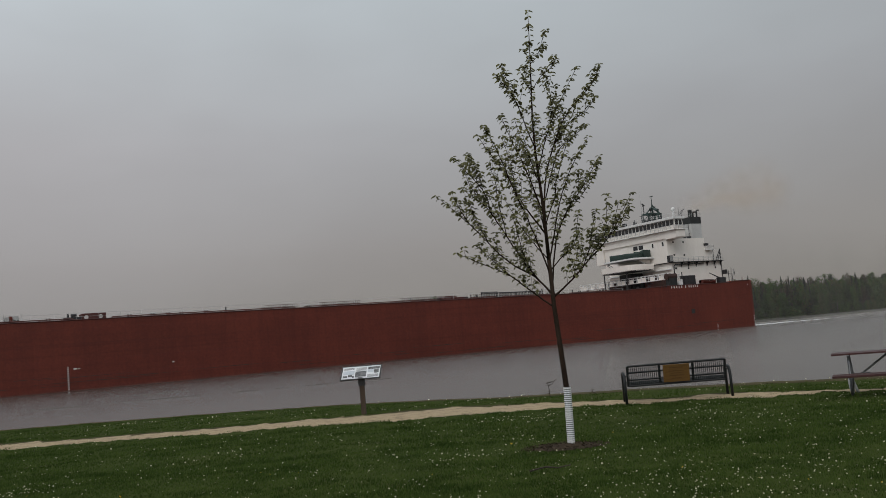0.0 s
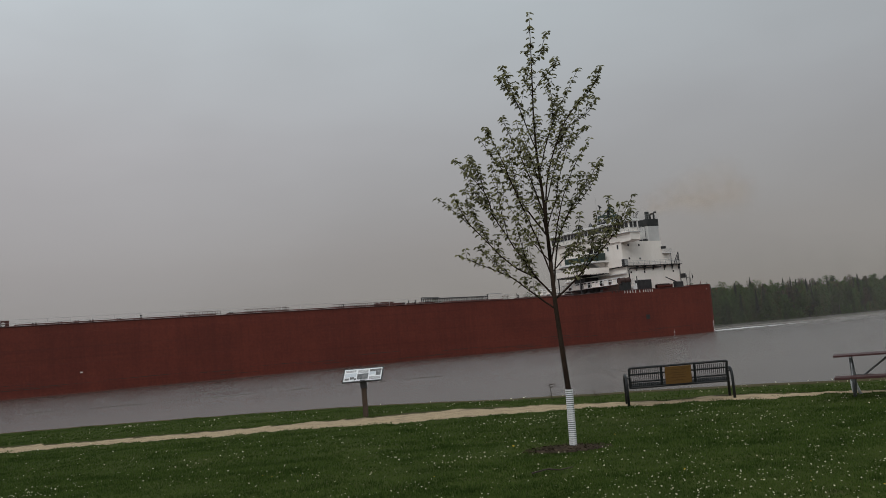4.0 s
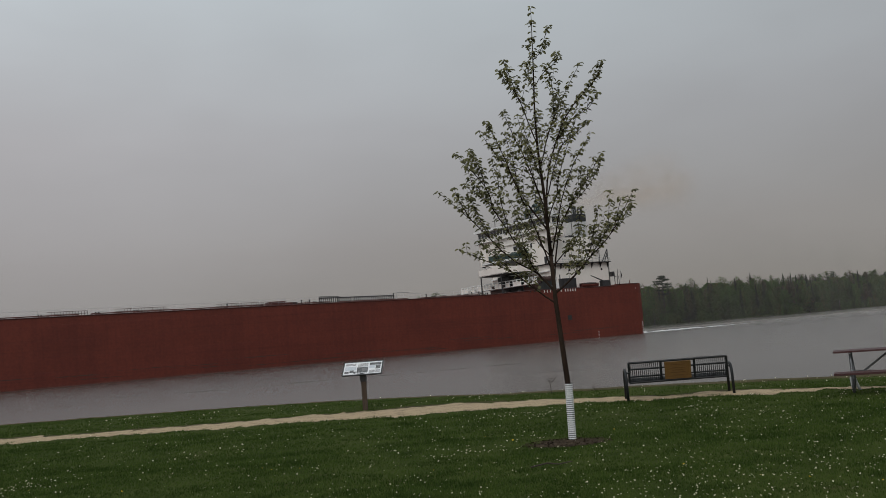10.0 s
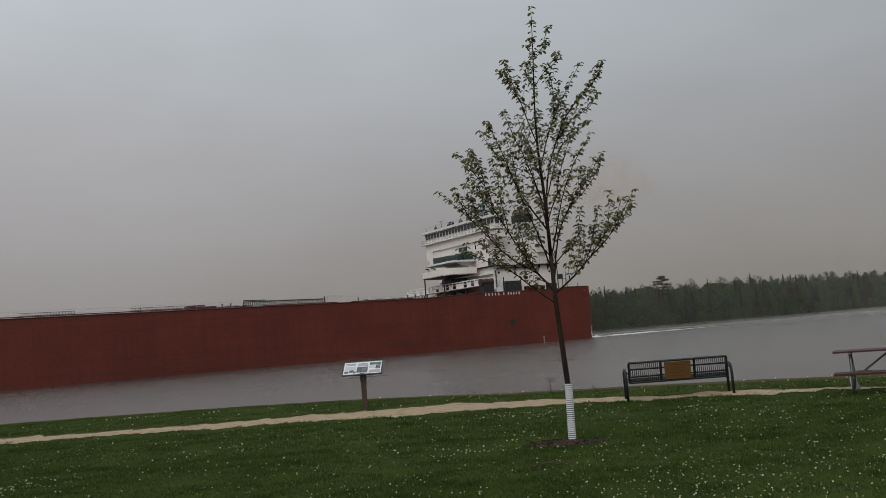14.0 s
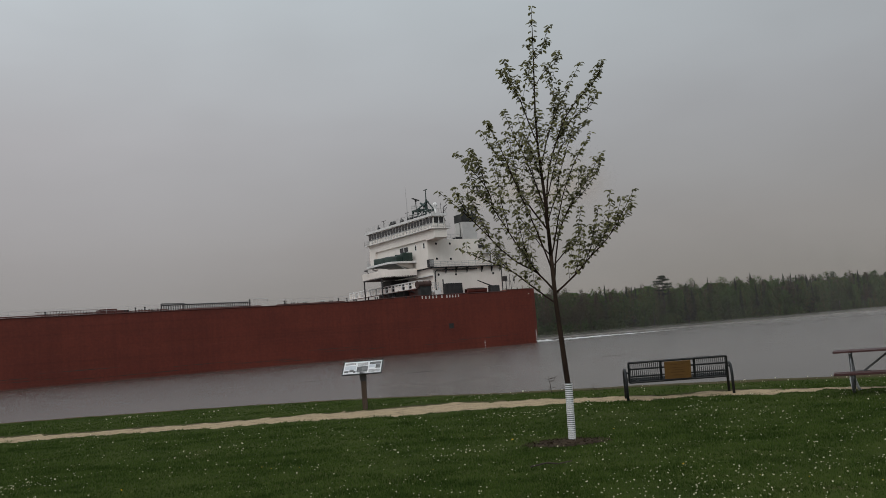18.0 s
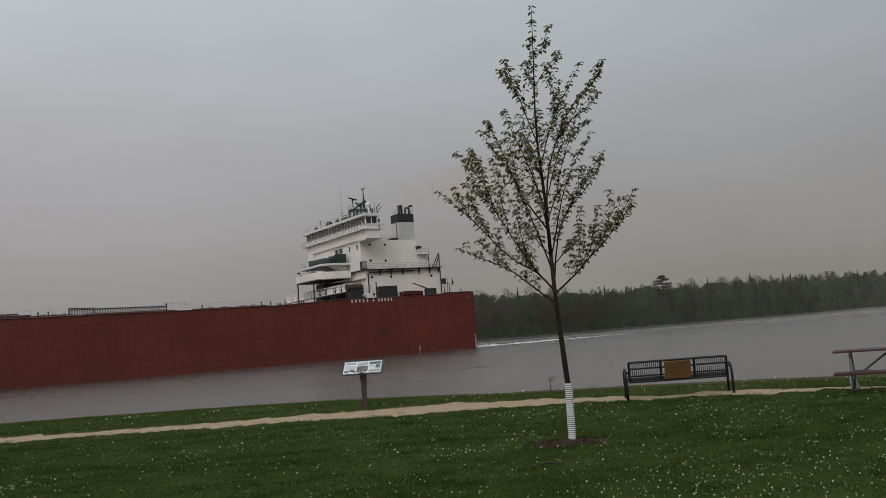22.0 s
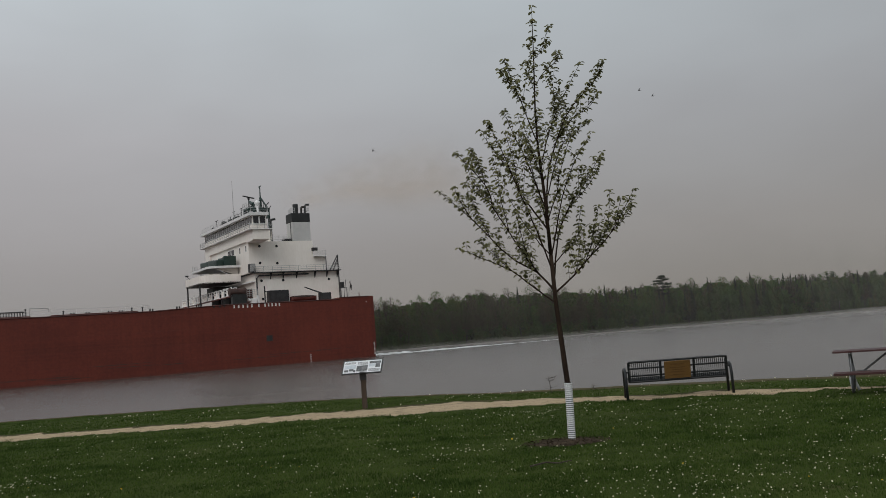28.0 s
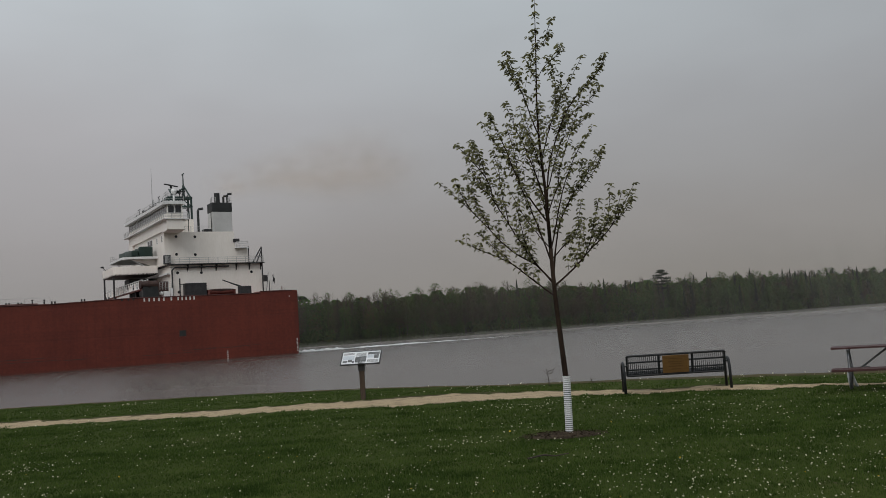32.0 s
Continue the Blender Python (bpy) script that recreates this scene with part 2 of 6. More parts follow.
M = dict(
    hull=hull_paint(),
    deck_red=surface("dark_red_deck_paint", (0.060, 0.020, 0.017), (0.105, 0.032, 0.026), 0.7, 0.7, 0.1, 8.0),
    white=surface("white_ship_paint", (0.86, 0.80, 0.735), (0.94, 0.885, 0.825), 0.35, 0.5, 0.05, 5.0, streak=(1, 1, 0.25)),
    white_trim=surface("white_trim_paint", (0.70, 0.70, 0.69), (0.82, 0.82, 0.81), 1.0, 0.5, 0.05, 9.0),
    grey_funnel=surface("light_grey_funnel_paint", (0.50, 0.495, 0.485), (0.60, 0.595, 0.585), 0.6, 0.5, 0.05, 6.0),
    black=surface("black_ship_paint", (0.012, 0.014, 0.014), (0.030, 0.032, 0.032), 0.9, 0.5, 0.1, 7.0),
    dark_steel=surface("dark_steel", (0.022, 0.022, 0.024), (0.05, 0.048, 0.05), 1.5, 0.55, 0.1, 12.0, 0.2),
    mast_green=surface("dark_green_mast_paint", (0.016, 0.034, 0.030), (0.030, 0.056, 0.050), 0.8, 0.5, 0.1, 9.0),
    green=surface("dark_green_ship_paint", (0.012, 0.030, 0.024), (0.026, 0.055, 0.044), 0.8, 0.45, 0.1, 9.0),
    rust=surface("rust_brown_steel", (0.036, 0.019, 0.016), (0.072, 0.035, 0.027), 1.2, 0.7, 0.2, 12.0),
    glass=surface("dark_bridge_glass", (0.010, 0.012, 0.014), (0.020, 0.022, 0.025), 2.0, 0.08, 0.0, 9.0, spec=0.6),
    rail=surface("pale_grey_rail_paint", (0.36, 0.36, 0.36), (0.52, 0.52, 0.51), 1.0, 0.5, 0.05, 8.0),
    mark=surface("white_marking_paint", (0.55, 0.53, 0.51), (0.75, 0.74, 0.72), 1.0, 0.6, 0.05, 8.0),
    water=river_water(),
    foam=surface("white_wake_foam", (0.42, 0.43, 0.43), (0.72, 0.73, 0.73), 0.8, 0.8, 0.4, 6.0),
    lawn=surface("lawn_soil_and_grass", (0.023, 0.037, 0.006), (0.048, 0.064, 0.013), 0.9, 0.95, 0.5, 24.0, distance=0.03, spec=0.05, patch=(0.060, 0.055, 0.026)),
    grass=leafy("grass_blades", (0.038, 0.060, 0.0105), (0.084, 0.110, 0.0215), 0.40, 1.7, 0.30, spec=0.04, stops=[(0.34, (0.028, 0.050, 0.0110)), (0.47, (0.0465, 0.081, 0.0180)), (0.62, (0.083, 0.121, 0.0300))]),
    gravel=surface("pale_gravel_path", (0.155, 0.110, 0.061), (0.400, 0.302, 0.180), 3.0, 0.9, 0.6, 32.0, distance=0.03, patch=(0.150, 0.108, 0.060)),
    mulch=surface("dark_bark_mulch", (0.028, 0.021, 0.014), (0.072, 0.053, 0.037), 5.0, 0.95, 0.8, 60.0, distance=0.03, vary=0.4, island=True, spec=0.05),
    bark=surface("young_maple_bark", (0.016, 0.0105, 0.0078), (0.045, 0.029, 0.020), 8.0, 0.9, 0.5, 70.0, spec=0.15, streak=(1, 1, 0.2)),
    leaf=leafy("young_maple_leaf", (0.140, 0.138, 0.072), (0.330, 0.315, 0.150), 0.55, 1.4, vary=0.25),
    guard=surface("white_plastic_guard", (0.66, 0.67, 0.68), (0.82, 0.83, 0.84), 6.0, 0.45, 0.05, 40.0),
    # dark tone carries the shade of the guard's slots
    guard_slot=surface("shaded_guard_slot", (0.05, 0.05, 0.055), (0.09, 0.09, 0.095), 6.0, 0.7, 0.05, 40.0),
    bench=surface("dark_green_black_bench_coating", (0.008, 0.010, 0.011), (0.018, 0.020, 0.022), 6.0, 0.55, 0.08, 80.0, spec=0.35),
    plaque=surface("tan_wooden_plaque", (0.125, 0.064, 0.016), (0.195, 0.100, 0.025), 5.0, 0.6, 0.1, 60.0, streak=(0.3, 1, 4)),
    plaque_text=surface("brown_engraved_lettering", (0.10, 0.05, 0.013), (0.14, 0.072, 0.019), 8.0, 0.7, 0.0, 60.0),
    plank=surface("red_brown_table_plank", (0.028, 0.0078, 0.0078), (0.060, 0.0175, 0.0160), 2.0, 0.62, 0.2, 40.0, streak=(0.3, 3, 3), vary=0.15),
    galvanised=surface("galvanised_steel_tube", (0.11, 0.115, 0.12), (0.22, 0.225, 0.23), 8.0, 0.45, 0.05, 60.0, 0.7),
    galvanised_pale=surface("pale_galvanised_steel", (0.34, 0.35, 0.36), (0.55, 0.56, 0.57), 8.0, 0.5, 0.05, 60.0, 0.0),
    post_wood=surface("weathered_brown_post", (0.036, 0.023, 0.015), (0.085, 0.058, 0.040), 3.0, 0.85, 0.4, 50.0, streak=(2, 2, 0.3)),
    sign_black=surface("black_sign_frame", (0.012, 0.012, 0.014), (0.025, 0.025, 0.028), 8.0, 0.5, 0.05, 60.0),
    sign_white=surface("white_sign_panel", (0.66, 0.68, 0.70), (0.80, 0.82, 0.84), 4.0, 0.35, 0.0, 40.0),
    sign_photo=surface("grey_printed_picture", (0.03, 0.032, 0.036), (0.20, 0.205, 0.21), 9.0, 0.4, 0.0, 30.0),
    sign_pale=surface("pale_blue_printed_sky", (0.45, 0.50, 0.55), (0.60, 0.64, 0.68), 6.0, 0.4, 0.0, 30.0),
    sign_text=surface("grey_printed_lines", (0.20, 0.20, 0.21), (0.28, 0.28, 0.29), 9.0, 0.5, 0.0, 30.0),
    petal=leafy("white_flower_petals", (0.43, 0.41, 0.27), (0.71, 0.67, 0.50), 0.3, 0.5, vary=0.1),
    yellow=leafy("yellow_dandelion", (0.50, 0.33, 0.02), (0.66, 0.46, 0.04), 0.2, 0.5, vary=0.1),
    stone=surface("wet_shore_stone", (0.05, 0.047, 0.043), (0.15, 0.14, 0.13), 3.0, 0.6, 0.4, 30.0, vary=0.3, island=True),
    twig=surface("bare_brown_twig", (0.035, 0.026, 0.02), (0.07, 0.052, 0.042), 8.0, 0.85, 0.3, 60.0),
    woods=leafy("spring_broadleaf_foliage", None, None, 0.50, 0.26, 0.09, vary=0.0, spec=0.1, tall=0.14, stops=[(0.36, (0.028, 0.044, 0.016)), (0.44, (0.042, 0.074, 0.022)), (0.50, (0.082, 0.146, 0.033)), (0.545, (0.036, 0.062, 0.020)), (0.585, (0.115, 0.088, 0.034)), (0.63, (0.056, 0.108, 0.026)), (0.69, (0.022, 0.046, 0.016))]),
    woods_bare=leafy("budding_brown_foliage", (0.054, 0.047, 0.029), (0.096, 0.078, 0.046), 0.50, 0.2, 0.12, vary=0.0, spec=0.1, tall=0.16),
    conifer=leafy("dark_conifer_needles", (0.025, 0.035, 0.024), (0.043, 0.054, 0.035), 0.5, 0.2, 0.15, vary=0.15, spec=0.1),
    wood_trunk=surface("grey_forest_bark", (0.032, 0.028, 0.024), (0.085, 0.078, 0.070), 1.0, 0.9, 0.2, 8.0, vary=0.5, island=True),
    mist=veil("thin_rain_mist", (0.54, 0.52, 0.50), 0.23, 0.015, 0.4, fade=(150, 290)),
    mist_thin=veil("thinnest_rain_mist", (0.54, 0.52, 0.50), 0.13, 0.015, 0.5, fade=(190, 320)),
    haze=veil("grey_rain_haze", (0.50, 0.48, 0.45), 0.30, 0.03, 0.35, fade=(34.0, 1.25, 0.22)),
    # see-through tint between hull and water colour, softens the waterline like a blurred reflection
    spray=veil("foot_blend_tint", (0.25, 0.20, 0.19), 0.22, 0.25, 0.3, rise=(-0.1, 0.5)),
    worn=surface("trodden_earth", (0.042, 0.038, 0.019), (0.085, 0.072, 0.038), 1.6, 0.95, 0.6, 30.0, distance=0.02, spec=0.05, patch=(0.035, 0.048, 0.014)),
    smoke=veil("thin_brown_exhaust", (0.88, 0.69, 0.50), 0.30, 1.4, 0.8, soft=True),
    feather=surface("grey_gull_feathers", (0.10, 0.10, 0.11), (0.22, 0.22, 0.23), 8.0, 0.8, 0.0, 40.0),
)


# ---- building helpers ----
def link(name, bm, material, smooth=False):
    me = bpy.data.meshes.new(name)
    bm.to_mesh(me)
    bm.free()
    if material:
        me.materials.append(material)
    if smooth:
        for p in me.polygons:
            p.use_smooth = True
    return me


def part(name, bm, material, parent, label="", smooth=False):
    """One mesh object under a thing or under a part."""
    ob = new(name, link(name, bm, material, smooth))
    ob.parent = parent
    return tagged(ob, label)


def piece(name, mesh, parent, m=None):
    """One more object on a shared mesh."""
    ob = new(name, mesh)
    ob.parent = parent
    if m is not None:
        ob.matrix_basis = m
    return ob


def thing(name, m, label, category, group="", kind=""):
    ob = new(name)
    ob.matrix_basis = m
    return tagged(ob, label, category, group, kind)


def box(bm, x0, x1, y0, y1, z0, z1, bevel=0.0):
    r = bmesh.ops.create_cube(bm, size=1.0)
    vs = r["verts"]
    for v in vs:
        v.co = Vector((x0 + (v.co.x + 0.5) * (x1 - x0), y0 + (v.co.y + 0.5) * (y1 - y0), z0 + (v.co.z + 0.5) * (z1 - z0)))
    if bevel:
        es = list({e for v in vs for e in v.link_edges})
        bmesh.ops.bevel(bm, geom=es, offset=bevel, segments=2, affect="EDGES", profile=0.7)
    return bm


def tube(bm, points, radius, n=8, end=None):
    """A round bar through points; radius may taper to end."""
    pts = [Vector(p) for p in points]
    rings = []
    for i, p in enumerate(pts):
        a = pts[max(i - 1, 0)]
        b = pts[min(i + 1, len(pts) - 1)]
        w = (b - a).normalized()
        u = w.orthogonal().normalized() if not rings else (last - w * last.dot(w)).normalized()
        last = u
        v = w.cross(u)
        r = radius if end is None else radius + (end - radius) * i / (len(pts) - 1)
        rings.append([bm.verts.new(p + (u * math.cos(k * 2 * math.pi / n) + v * math.sin(k * 2 * math.pi / n)) * r) for k in range(n)])
    for s, e in zip(rings, rings[1:]):
        for k in range(n):
            bm.faces.new((s[k], s[(k + 1) % n], e[(k + 1) % n], e[k]))
    bm.faces.new(rings[0][::-1])
    bm.faces.new(rings[-1])
    return bm


def prism(bm, outline, axis, a, b):
    """A flat outline (two coordinates) drawn out along an axis from a to b."""
    def at(u, v, w):
        return {"x": (w, u, v), "y": (u, w, v), "z": (u, v, w)}[axis]
    s = [bm.verts.new(at(u, v, a)) for u, v in outline]
    e = [bm.verts.new(at(u, v, b)) for u, v in outline]
    n = len(s)
    for k in range(n):
        bm.faces.new((s[k], s[(k + 1) % n], e[(k + 1) % n], e[k]))
    bm.faces.new(s[::-1])
    bm.faces.new(e)
    bmesh.ops.recalc_face_normals(bm, faces=bm.faces[:])
    return bm


def ball(bm, centre, r, sub=2, squash=(1, 1, 1)):
    q = bmesh.ops.create_icosphere(bm, subdivisions=sub, radius=1.0)
    for v in q["verts"]:
        v.co = Vector(centre) + Vector((v.co.x * r * squash[0], v.co.y * r * squash[1], v.co.z * r * squash[2]))
    return bm


def curve(x, points):
    """Straight-line reading between (x, y) points."""
    for (a, p), (b, q) in zip(points, points[1:]):
        if x <= b:
            return p + (q - p) * (x - a) / (b - a) if x >= a else p
    return points[-1][1]


B = bmesh.new


def raw(name, verts, faces, material, kind="stuff", label="", category="", smooth=False):
    """A joined mass of small pieces, from arrays."""
    me = bpy.data.meshes.new(name)
    me.from_pydata(verts, [], faces)
    me.materials.append(material)
    if smooth:
        me.polygons.foreach_set("use_smooth", [True] * len(me.polygons))
    return tagged(new(name, me), label, category, "", kind)


# ---- ground, river and far bank ----
BANK = [(-60, 33), (-13.5, 28.1), (-10.2, 28.0), (-6.7, 27.5), (-2.5, 26.2), (1.3, 23.6), (4.0, 22.8), (6.4, 21.6), (9.0, 19.9), (14, 17.2), (60, 2)]
SHORE = [(-600, 60), (-120, 225), (-32, 266), (0, 282), (43, 300), (91, 322), (140, 354), (165, 374), (200, 425), (271, 520), (600, 850)]
NEAR = [(-60, 22.58), (-10, 20.32), (-7.4, 20.25), (-4.9, 19.75), (-1.95, 19.42), (1.03, 18.82), (2.6, 18.7), (3.7, 18.3), (4.9, 17.85), (6.0, 17.2), (6.4, 17.0), (6.7, 17.2), (7.0, 17.15), (7.3, 16.75), (7.6, 16.6), (30, 4.2)]
FAR = [(-60, 25.0), (-10.9, 22.15), (-8, 21.4), (-5.2, 21.35), (-2.7, 21.35), (-1.4, 21.5), (-0.1, 21.4), (1.15, 20.95), (2.8, 19.8), (3.9, 19.1), (5.5, 18.72), (6.4, 18.0), (6.7, 17.5), (7.0, 17.35), (7.4, 17.15), (7.8, 17.0), (30, 6.1)]


def wobble(x, y, s):
    return noise.noise(Vector((x * s, y * s, 3.7)))


def bank_edge(x):
    return curve(x, BANK) + 0.25 * wobble(x, 0, 0.7) + 0.1 * wobble(x, 5, 2.3)


def shore_edge(x):
    return curve(x, SHORE) + 5 * wobble(x, 0, 0.03) + 1.5 * wobble(x, 9, 0.15)


def height(x, y):
    t = y - bank_edge(x)
    if t < 0:
        return 0.012 * wobble(x, y, 0.8)
    f = y - shore_edge(x)
    bed = -0.95 * min(t / 0.9, 1.0) - 0.35 * min(max(t - 0.9, 0) / 2.0, 1.0) - 2.0 * min(max(t - 3, 0) / 12.0, 1.0)
    if f > 3:
        bed = bed + (0.3 - bed) * min((f - 3) / 12.0, 1.0)
        if f > 10:
            bed += 0.02 * min(f, 100)
    return bed


def build_ground():
    xs = sorted(set([round(-30 + i * 0.5, 2) for i in range(121)] + [s * 30 * 1.16 ** i for i in range(1, 31) for s in (-1, 1)]))
    ys = sorted(set([round(-4 + i * 0.5, 2) for i in range(9)] + [round(1 + i * 0.35, 2) for i in range(92)] + [33.2 * 1.075 ** i for i in range(1, 60)] + [-4 * 1.35 ** i for i in range(1, 22)]))
    verts = [(x, y, height(x, y)) for y in ys for x in xs]
    n = len(xs)
    faces = [(j * n + i, j * n + i + 1, (j + 1) * n + i + 1, (j + 1) * n + i) for j in range(len(ys) - 1) for i in range(n - 1)]
    raw("ground", verts, faces, M["lawn"], "structure", "green lawn running down to a river bank, with the far bank beyond", "ground", True)


def build_water():
    bm = B()
    for x0, x1 in ((-2400, 0), (0, 2400)):
        for y0, y1 in ((14, 120), (120, 600), (600, 2400)):
            bm.faces.new([bm.verts.new(p) for p in ((x0, y0, WATER), (x1, y0, WATER), (x1, y1, WATER), (x0, y1, WATER))])
    bmesh.ops.remove_doubles(bm, verts=bm.verts[:], dist=0.01)
    ob = new("water", link("water", bm, M["water"]))
    tagged(ob, "grey rain-ruffled river under an overcast sky", "river", "", "structure")


def path_edges(x):
    """The ragged near and far edge of the gravel."""
    return (curve(x, NEAR) + 0.30 * wobble(x, 1, 0.9) + 0.36 * wobble(x, 2, 2.6) + 0.30 * wobble(x, 4, 6.0),
            curve(x, FAR) + 0.34 * wobble(x, 7, 0.9) + 0.38 * wobble(x, 8, 2.8) + 0.32 * wobble(x, 6, 6.0))


def build_path():
    verts, faces = [], []
    xs = [-32 + i * 0.12 for i in range(420)]
    for x in xs:
        a, b = path_edges(x)
        for k in range(7):
            u = k / 6
            verts.append((x, a + (b - a) * u, height(x, a + (b - a) * u) + (0.004 if k in (0, 6) else 0.014 + 0.005 * wobble(x, u * 9, 2.0))))
    for i in range(len(xs) - 1):
        for k in range(6):
            p = i * 7 + k
            faces.append((p, p + 7, p + 8, p + 1))
    raw("gravel_path", verts, faces, M["gravel"], "structure", "narrow pale gravel footpath with ragged grass edges", "path", True)


def on_path(x, y, margin=0.0):
    a, b = path_edges(x)
    return a - margin < y < b + margin


build_ground()
build_water()
build_path()


# ---- the freighter (x forward, y to port, z up from the waterline) ----
DECK = [(-20.6, 11.25), (-13.7, 11.25), (-13.5, 10.95), (8, 10.95), (20, 10.5), (35, 10.5), (60, 10.68), (110, 10.88), (140, 11.0), (250, 11.6), (286, 13.5)]


def deck_z(x):
    return curve(x, DECK)


def rail_run(parent, name, points, high, post_gap, material, wires=3, r=0.03, label=""):
    """A guard rail along points: one mesh of bars, and each post a piece of its own."""
    bm = B()
    for k in range(wires):
        h = high * (k + 1) / wires
        for p, q in zip(points, points[1:]):
            tube(bm, [Vector(p) + Vector((0, 0, h)), Vector(q) + Vector((0, 0, h))], r, 5)
    rail = part(name, bm, material, parent, label)
    bm = tube(B(), [(0, 0, 0), (0, 0, high)], r * 1.3, 5)
    mesh = link("rail_post", bm, material)
    for p, q in zip(points, points[1:]):
        p, q = Vector(p), Vector(q)
        n = max(1, round((q - p).length / post_gap))
        for i in range(n + (q == Vector(points[-1]))):
            piece("rail_post", mesh, rail, Matrix.Translation(p.lerp(q, i / n)))
    return rail


def build_hull(ship):
    def half(x):
        if x > 235:
            u = (x - 235) / 50.5
            return 16 * max(1 - u ** 2.6, 0.0) + 0.05
        return 16 - 0.25 * max(0, (-19.6 - x)) ** 1.5
    xs = [-20.6, -20.3, -19.6, -17, -13.7, -13.5, -8, 0, 8, 20, 35, 60, 85, 110, 140, 180, 220, 235, 245, 255, 263, 270, 276, 280.5, 283.5, 285.4]
    bm = B()
    rings = []
    for x in xs:
        b, z = half(x), deck_z(x)
        aft = 0.0 if x > -18 else (-18 - x) * 0.12
        levels = [(-7.5, 0.90), (-6.3, 0.985), (-3, 1.0), (-0.3 + aft, 1.0), (2.4, 1.0), (5, 1.0), (8, 1.0), (z - 0.25, 1.0), (z, 1.0)]
        side = [Vector((x + (0.35 if x < -20 and lz < 2 else 0), b * w, lz)) for lz, w in levels]
        ring = side + [Vector((p.x, -p.y, p.z)) for p in reversed(side)]
        rings.append([bm.verts.new(p) for p in ring])
    n = len(rings[0])
    for s, e in zip(rings, rings[1:]):
        for k in range(n):
            bm.faces.new((s[k], s[(k + 1) % n], e[(k + 1) % n], e[k]))
    bm.faces.new(rings[0])
    bm.faces.new(rings[-1][::-1])
    bmesh.ops.recalc_face_normals(bm, faces=bm.faces[:])
    hull = part("hull", bm, M["hull"], ship, "weathered oxide-red steel hull with faint rust streaks")
    # rubbing strake and gunwale
    for sgn in (1, -1):
        bm = tube(B(), [(x, sgn * 16.02, deck_z(x) - 0.02) for x in xs[2:18]], 0.09, 6)
        part("gunwale", bm, M["deck_red"], hull)
    # a loading port in the side
    bm = box(B(), -0.5, 0.5, 15.99, 16.03, 4.35, 5.25)
    part("hull_port", bm, M["black"], hull, "small square dark opening in the hull side")
    bm = B()
    for a in ((-0.62, -0.5, 4.3, 5.3), (0.5, 0.62, 4.3, 5.3), (-0.62, 0.62, 5.25, 5.36), (-0.62, 0.62, 4.24, 4.35)):
        box(bm, a[0], a[1], 15.98, 16.06, a[2], a[3])
    part("port_rim", bm, M["deck_red"], hull)
    # lettering on the quarter, one plain bar for each character
    bar = link("letter_bar", box(B(), -0.13, 0.13, 0.0, 0.03, -0.27, 0.27), M["mark"])
    for x in [5.98 - 0.78 * i for i in range(5)] + [1.62] + [0.5 - 0.66 * i for i in range(5)]:
        piece("letter_bar", bar, hull, pose(x, 16.0, 10.56))
    # draught marks
    tick = link("draught_mark", box(B(), -0.13, 0.13, 0.0, 0.03, -0.06, 0.06), M["mark"])
    for x, z0, z1, n in ((135.1, 0.1, 3.75, 13), (-7.42, 0.0, 1.5, 5), (-20.05, 0.5, 2.8, 10)):
        for i in range(n):
            piece("draught_mark", tick, hull, pose(x, 16.0, z0 + (z1 - z0) * (i + 0.5) / n))
    for x0, x1, z0, z1 in ((133.3, 133.6, 3.3, 3.42), (133.75, 134.3, 3.25, 3.46)):
        part("load_mark", box(B(), x0, x1, 16.0, 16.03, z0, z1), M["mark"], hull)
    # long scuffs rubbed along the foot of the side by fenders and lock walls
    rnd = random.Random(5)
    x = -14.0
    while x < 150:
        long = rnd.uniform(4, 16)
        for _ in range(rnd.choice((1, 2, 2, 3))):
            z, a = rnd.uniform(0.7, 2.3), x + rnd.uniform(-3, 3)
            bm = B()
            rows = []
            for i in range(9):
                u = i / 8
                w = rnd.uniform(0.015, 0.06) * math.sin(math.pi * (0.06 + 0.88 * u))
                rows.append([bm.verts.new((a + long * u, 16.012, z + 0.03 * rnd.uniform(-1, 1) + s * w)) for s in (-1, 1)])
            for p, q in zip(rows, rows[1:]):
                bm.faces.new((p[0], q[0], q[1], p[1]))
            part("scuff_mark", bm, M["rust"], hull)
        x += long * rnd.uniform(0.6, 1.1)
    mesh = link("fairlead", tube(B(), [(0, 15.98, 0), (0, 16.05, 0)], 0.16, 10), M["black"])
    for x, z in ((8.5, 10.7), (7.7, 10.72), (9.5, 10.66)):
        piece("fairlead", mesh, hull, pose(x, 0, z))
    bm = box(B(), 118.7, 119.05, 16.0, 16.1, 3.12, 3.3, 0.04)
    part("hull_fitting", bm, M["mark"], hull, "small white fitting on the red side")
    # weather deck with hatches
    bm = B()
    ds = [x for x in xs if 8 <= x <= 276]
    for a, b in zip(ds, ds[1:]):
        bm.faces.new([bm.verts.new(p) for p in ((a, -half(a) + 0.1, deck_z(a) + 0.012), (b, -half(b) + 0.1, deck_z(b) + 0.012), (b, half(b) - 0.1, deck_z(b) + 0.012), (a, half(a) - 0.1, deck_z(a) + 0.012))])
    part("weather_deck", bm, M["deck_red"], ship, "dark red steel weather deck")
    mesh = link("hatch_cover", box(B(), -1.7, 1.7, -8.5, 8.5, 0, 0.42, 0.06), M["deck_red"])
    for i in range(36):
        x = 27 + i * 5.9
        piece("hatch_cover", mesh, ship, pose(x, 0, deck_z(x)))


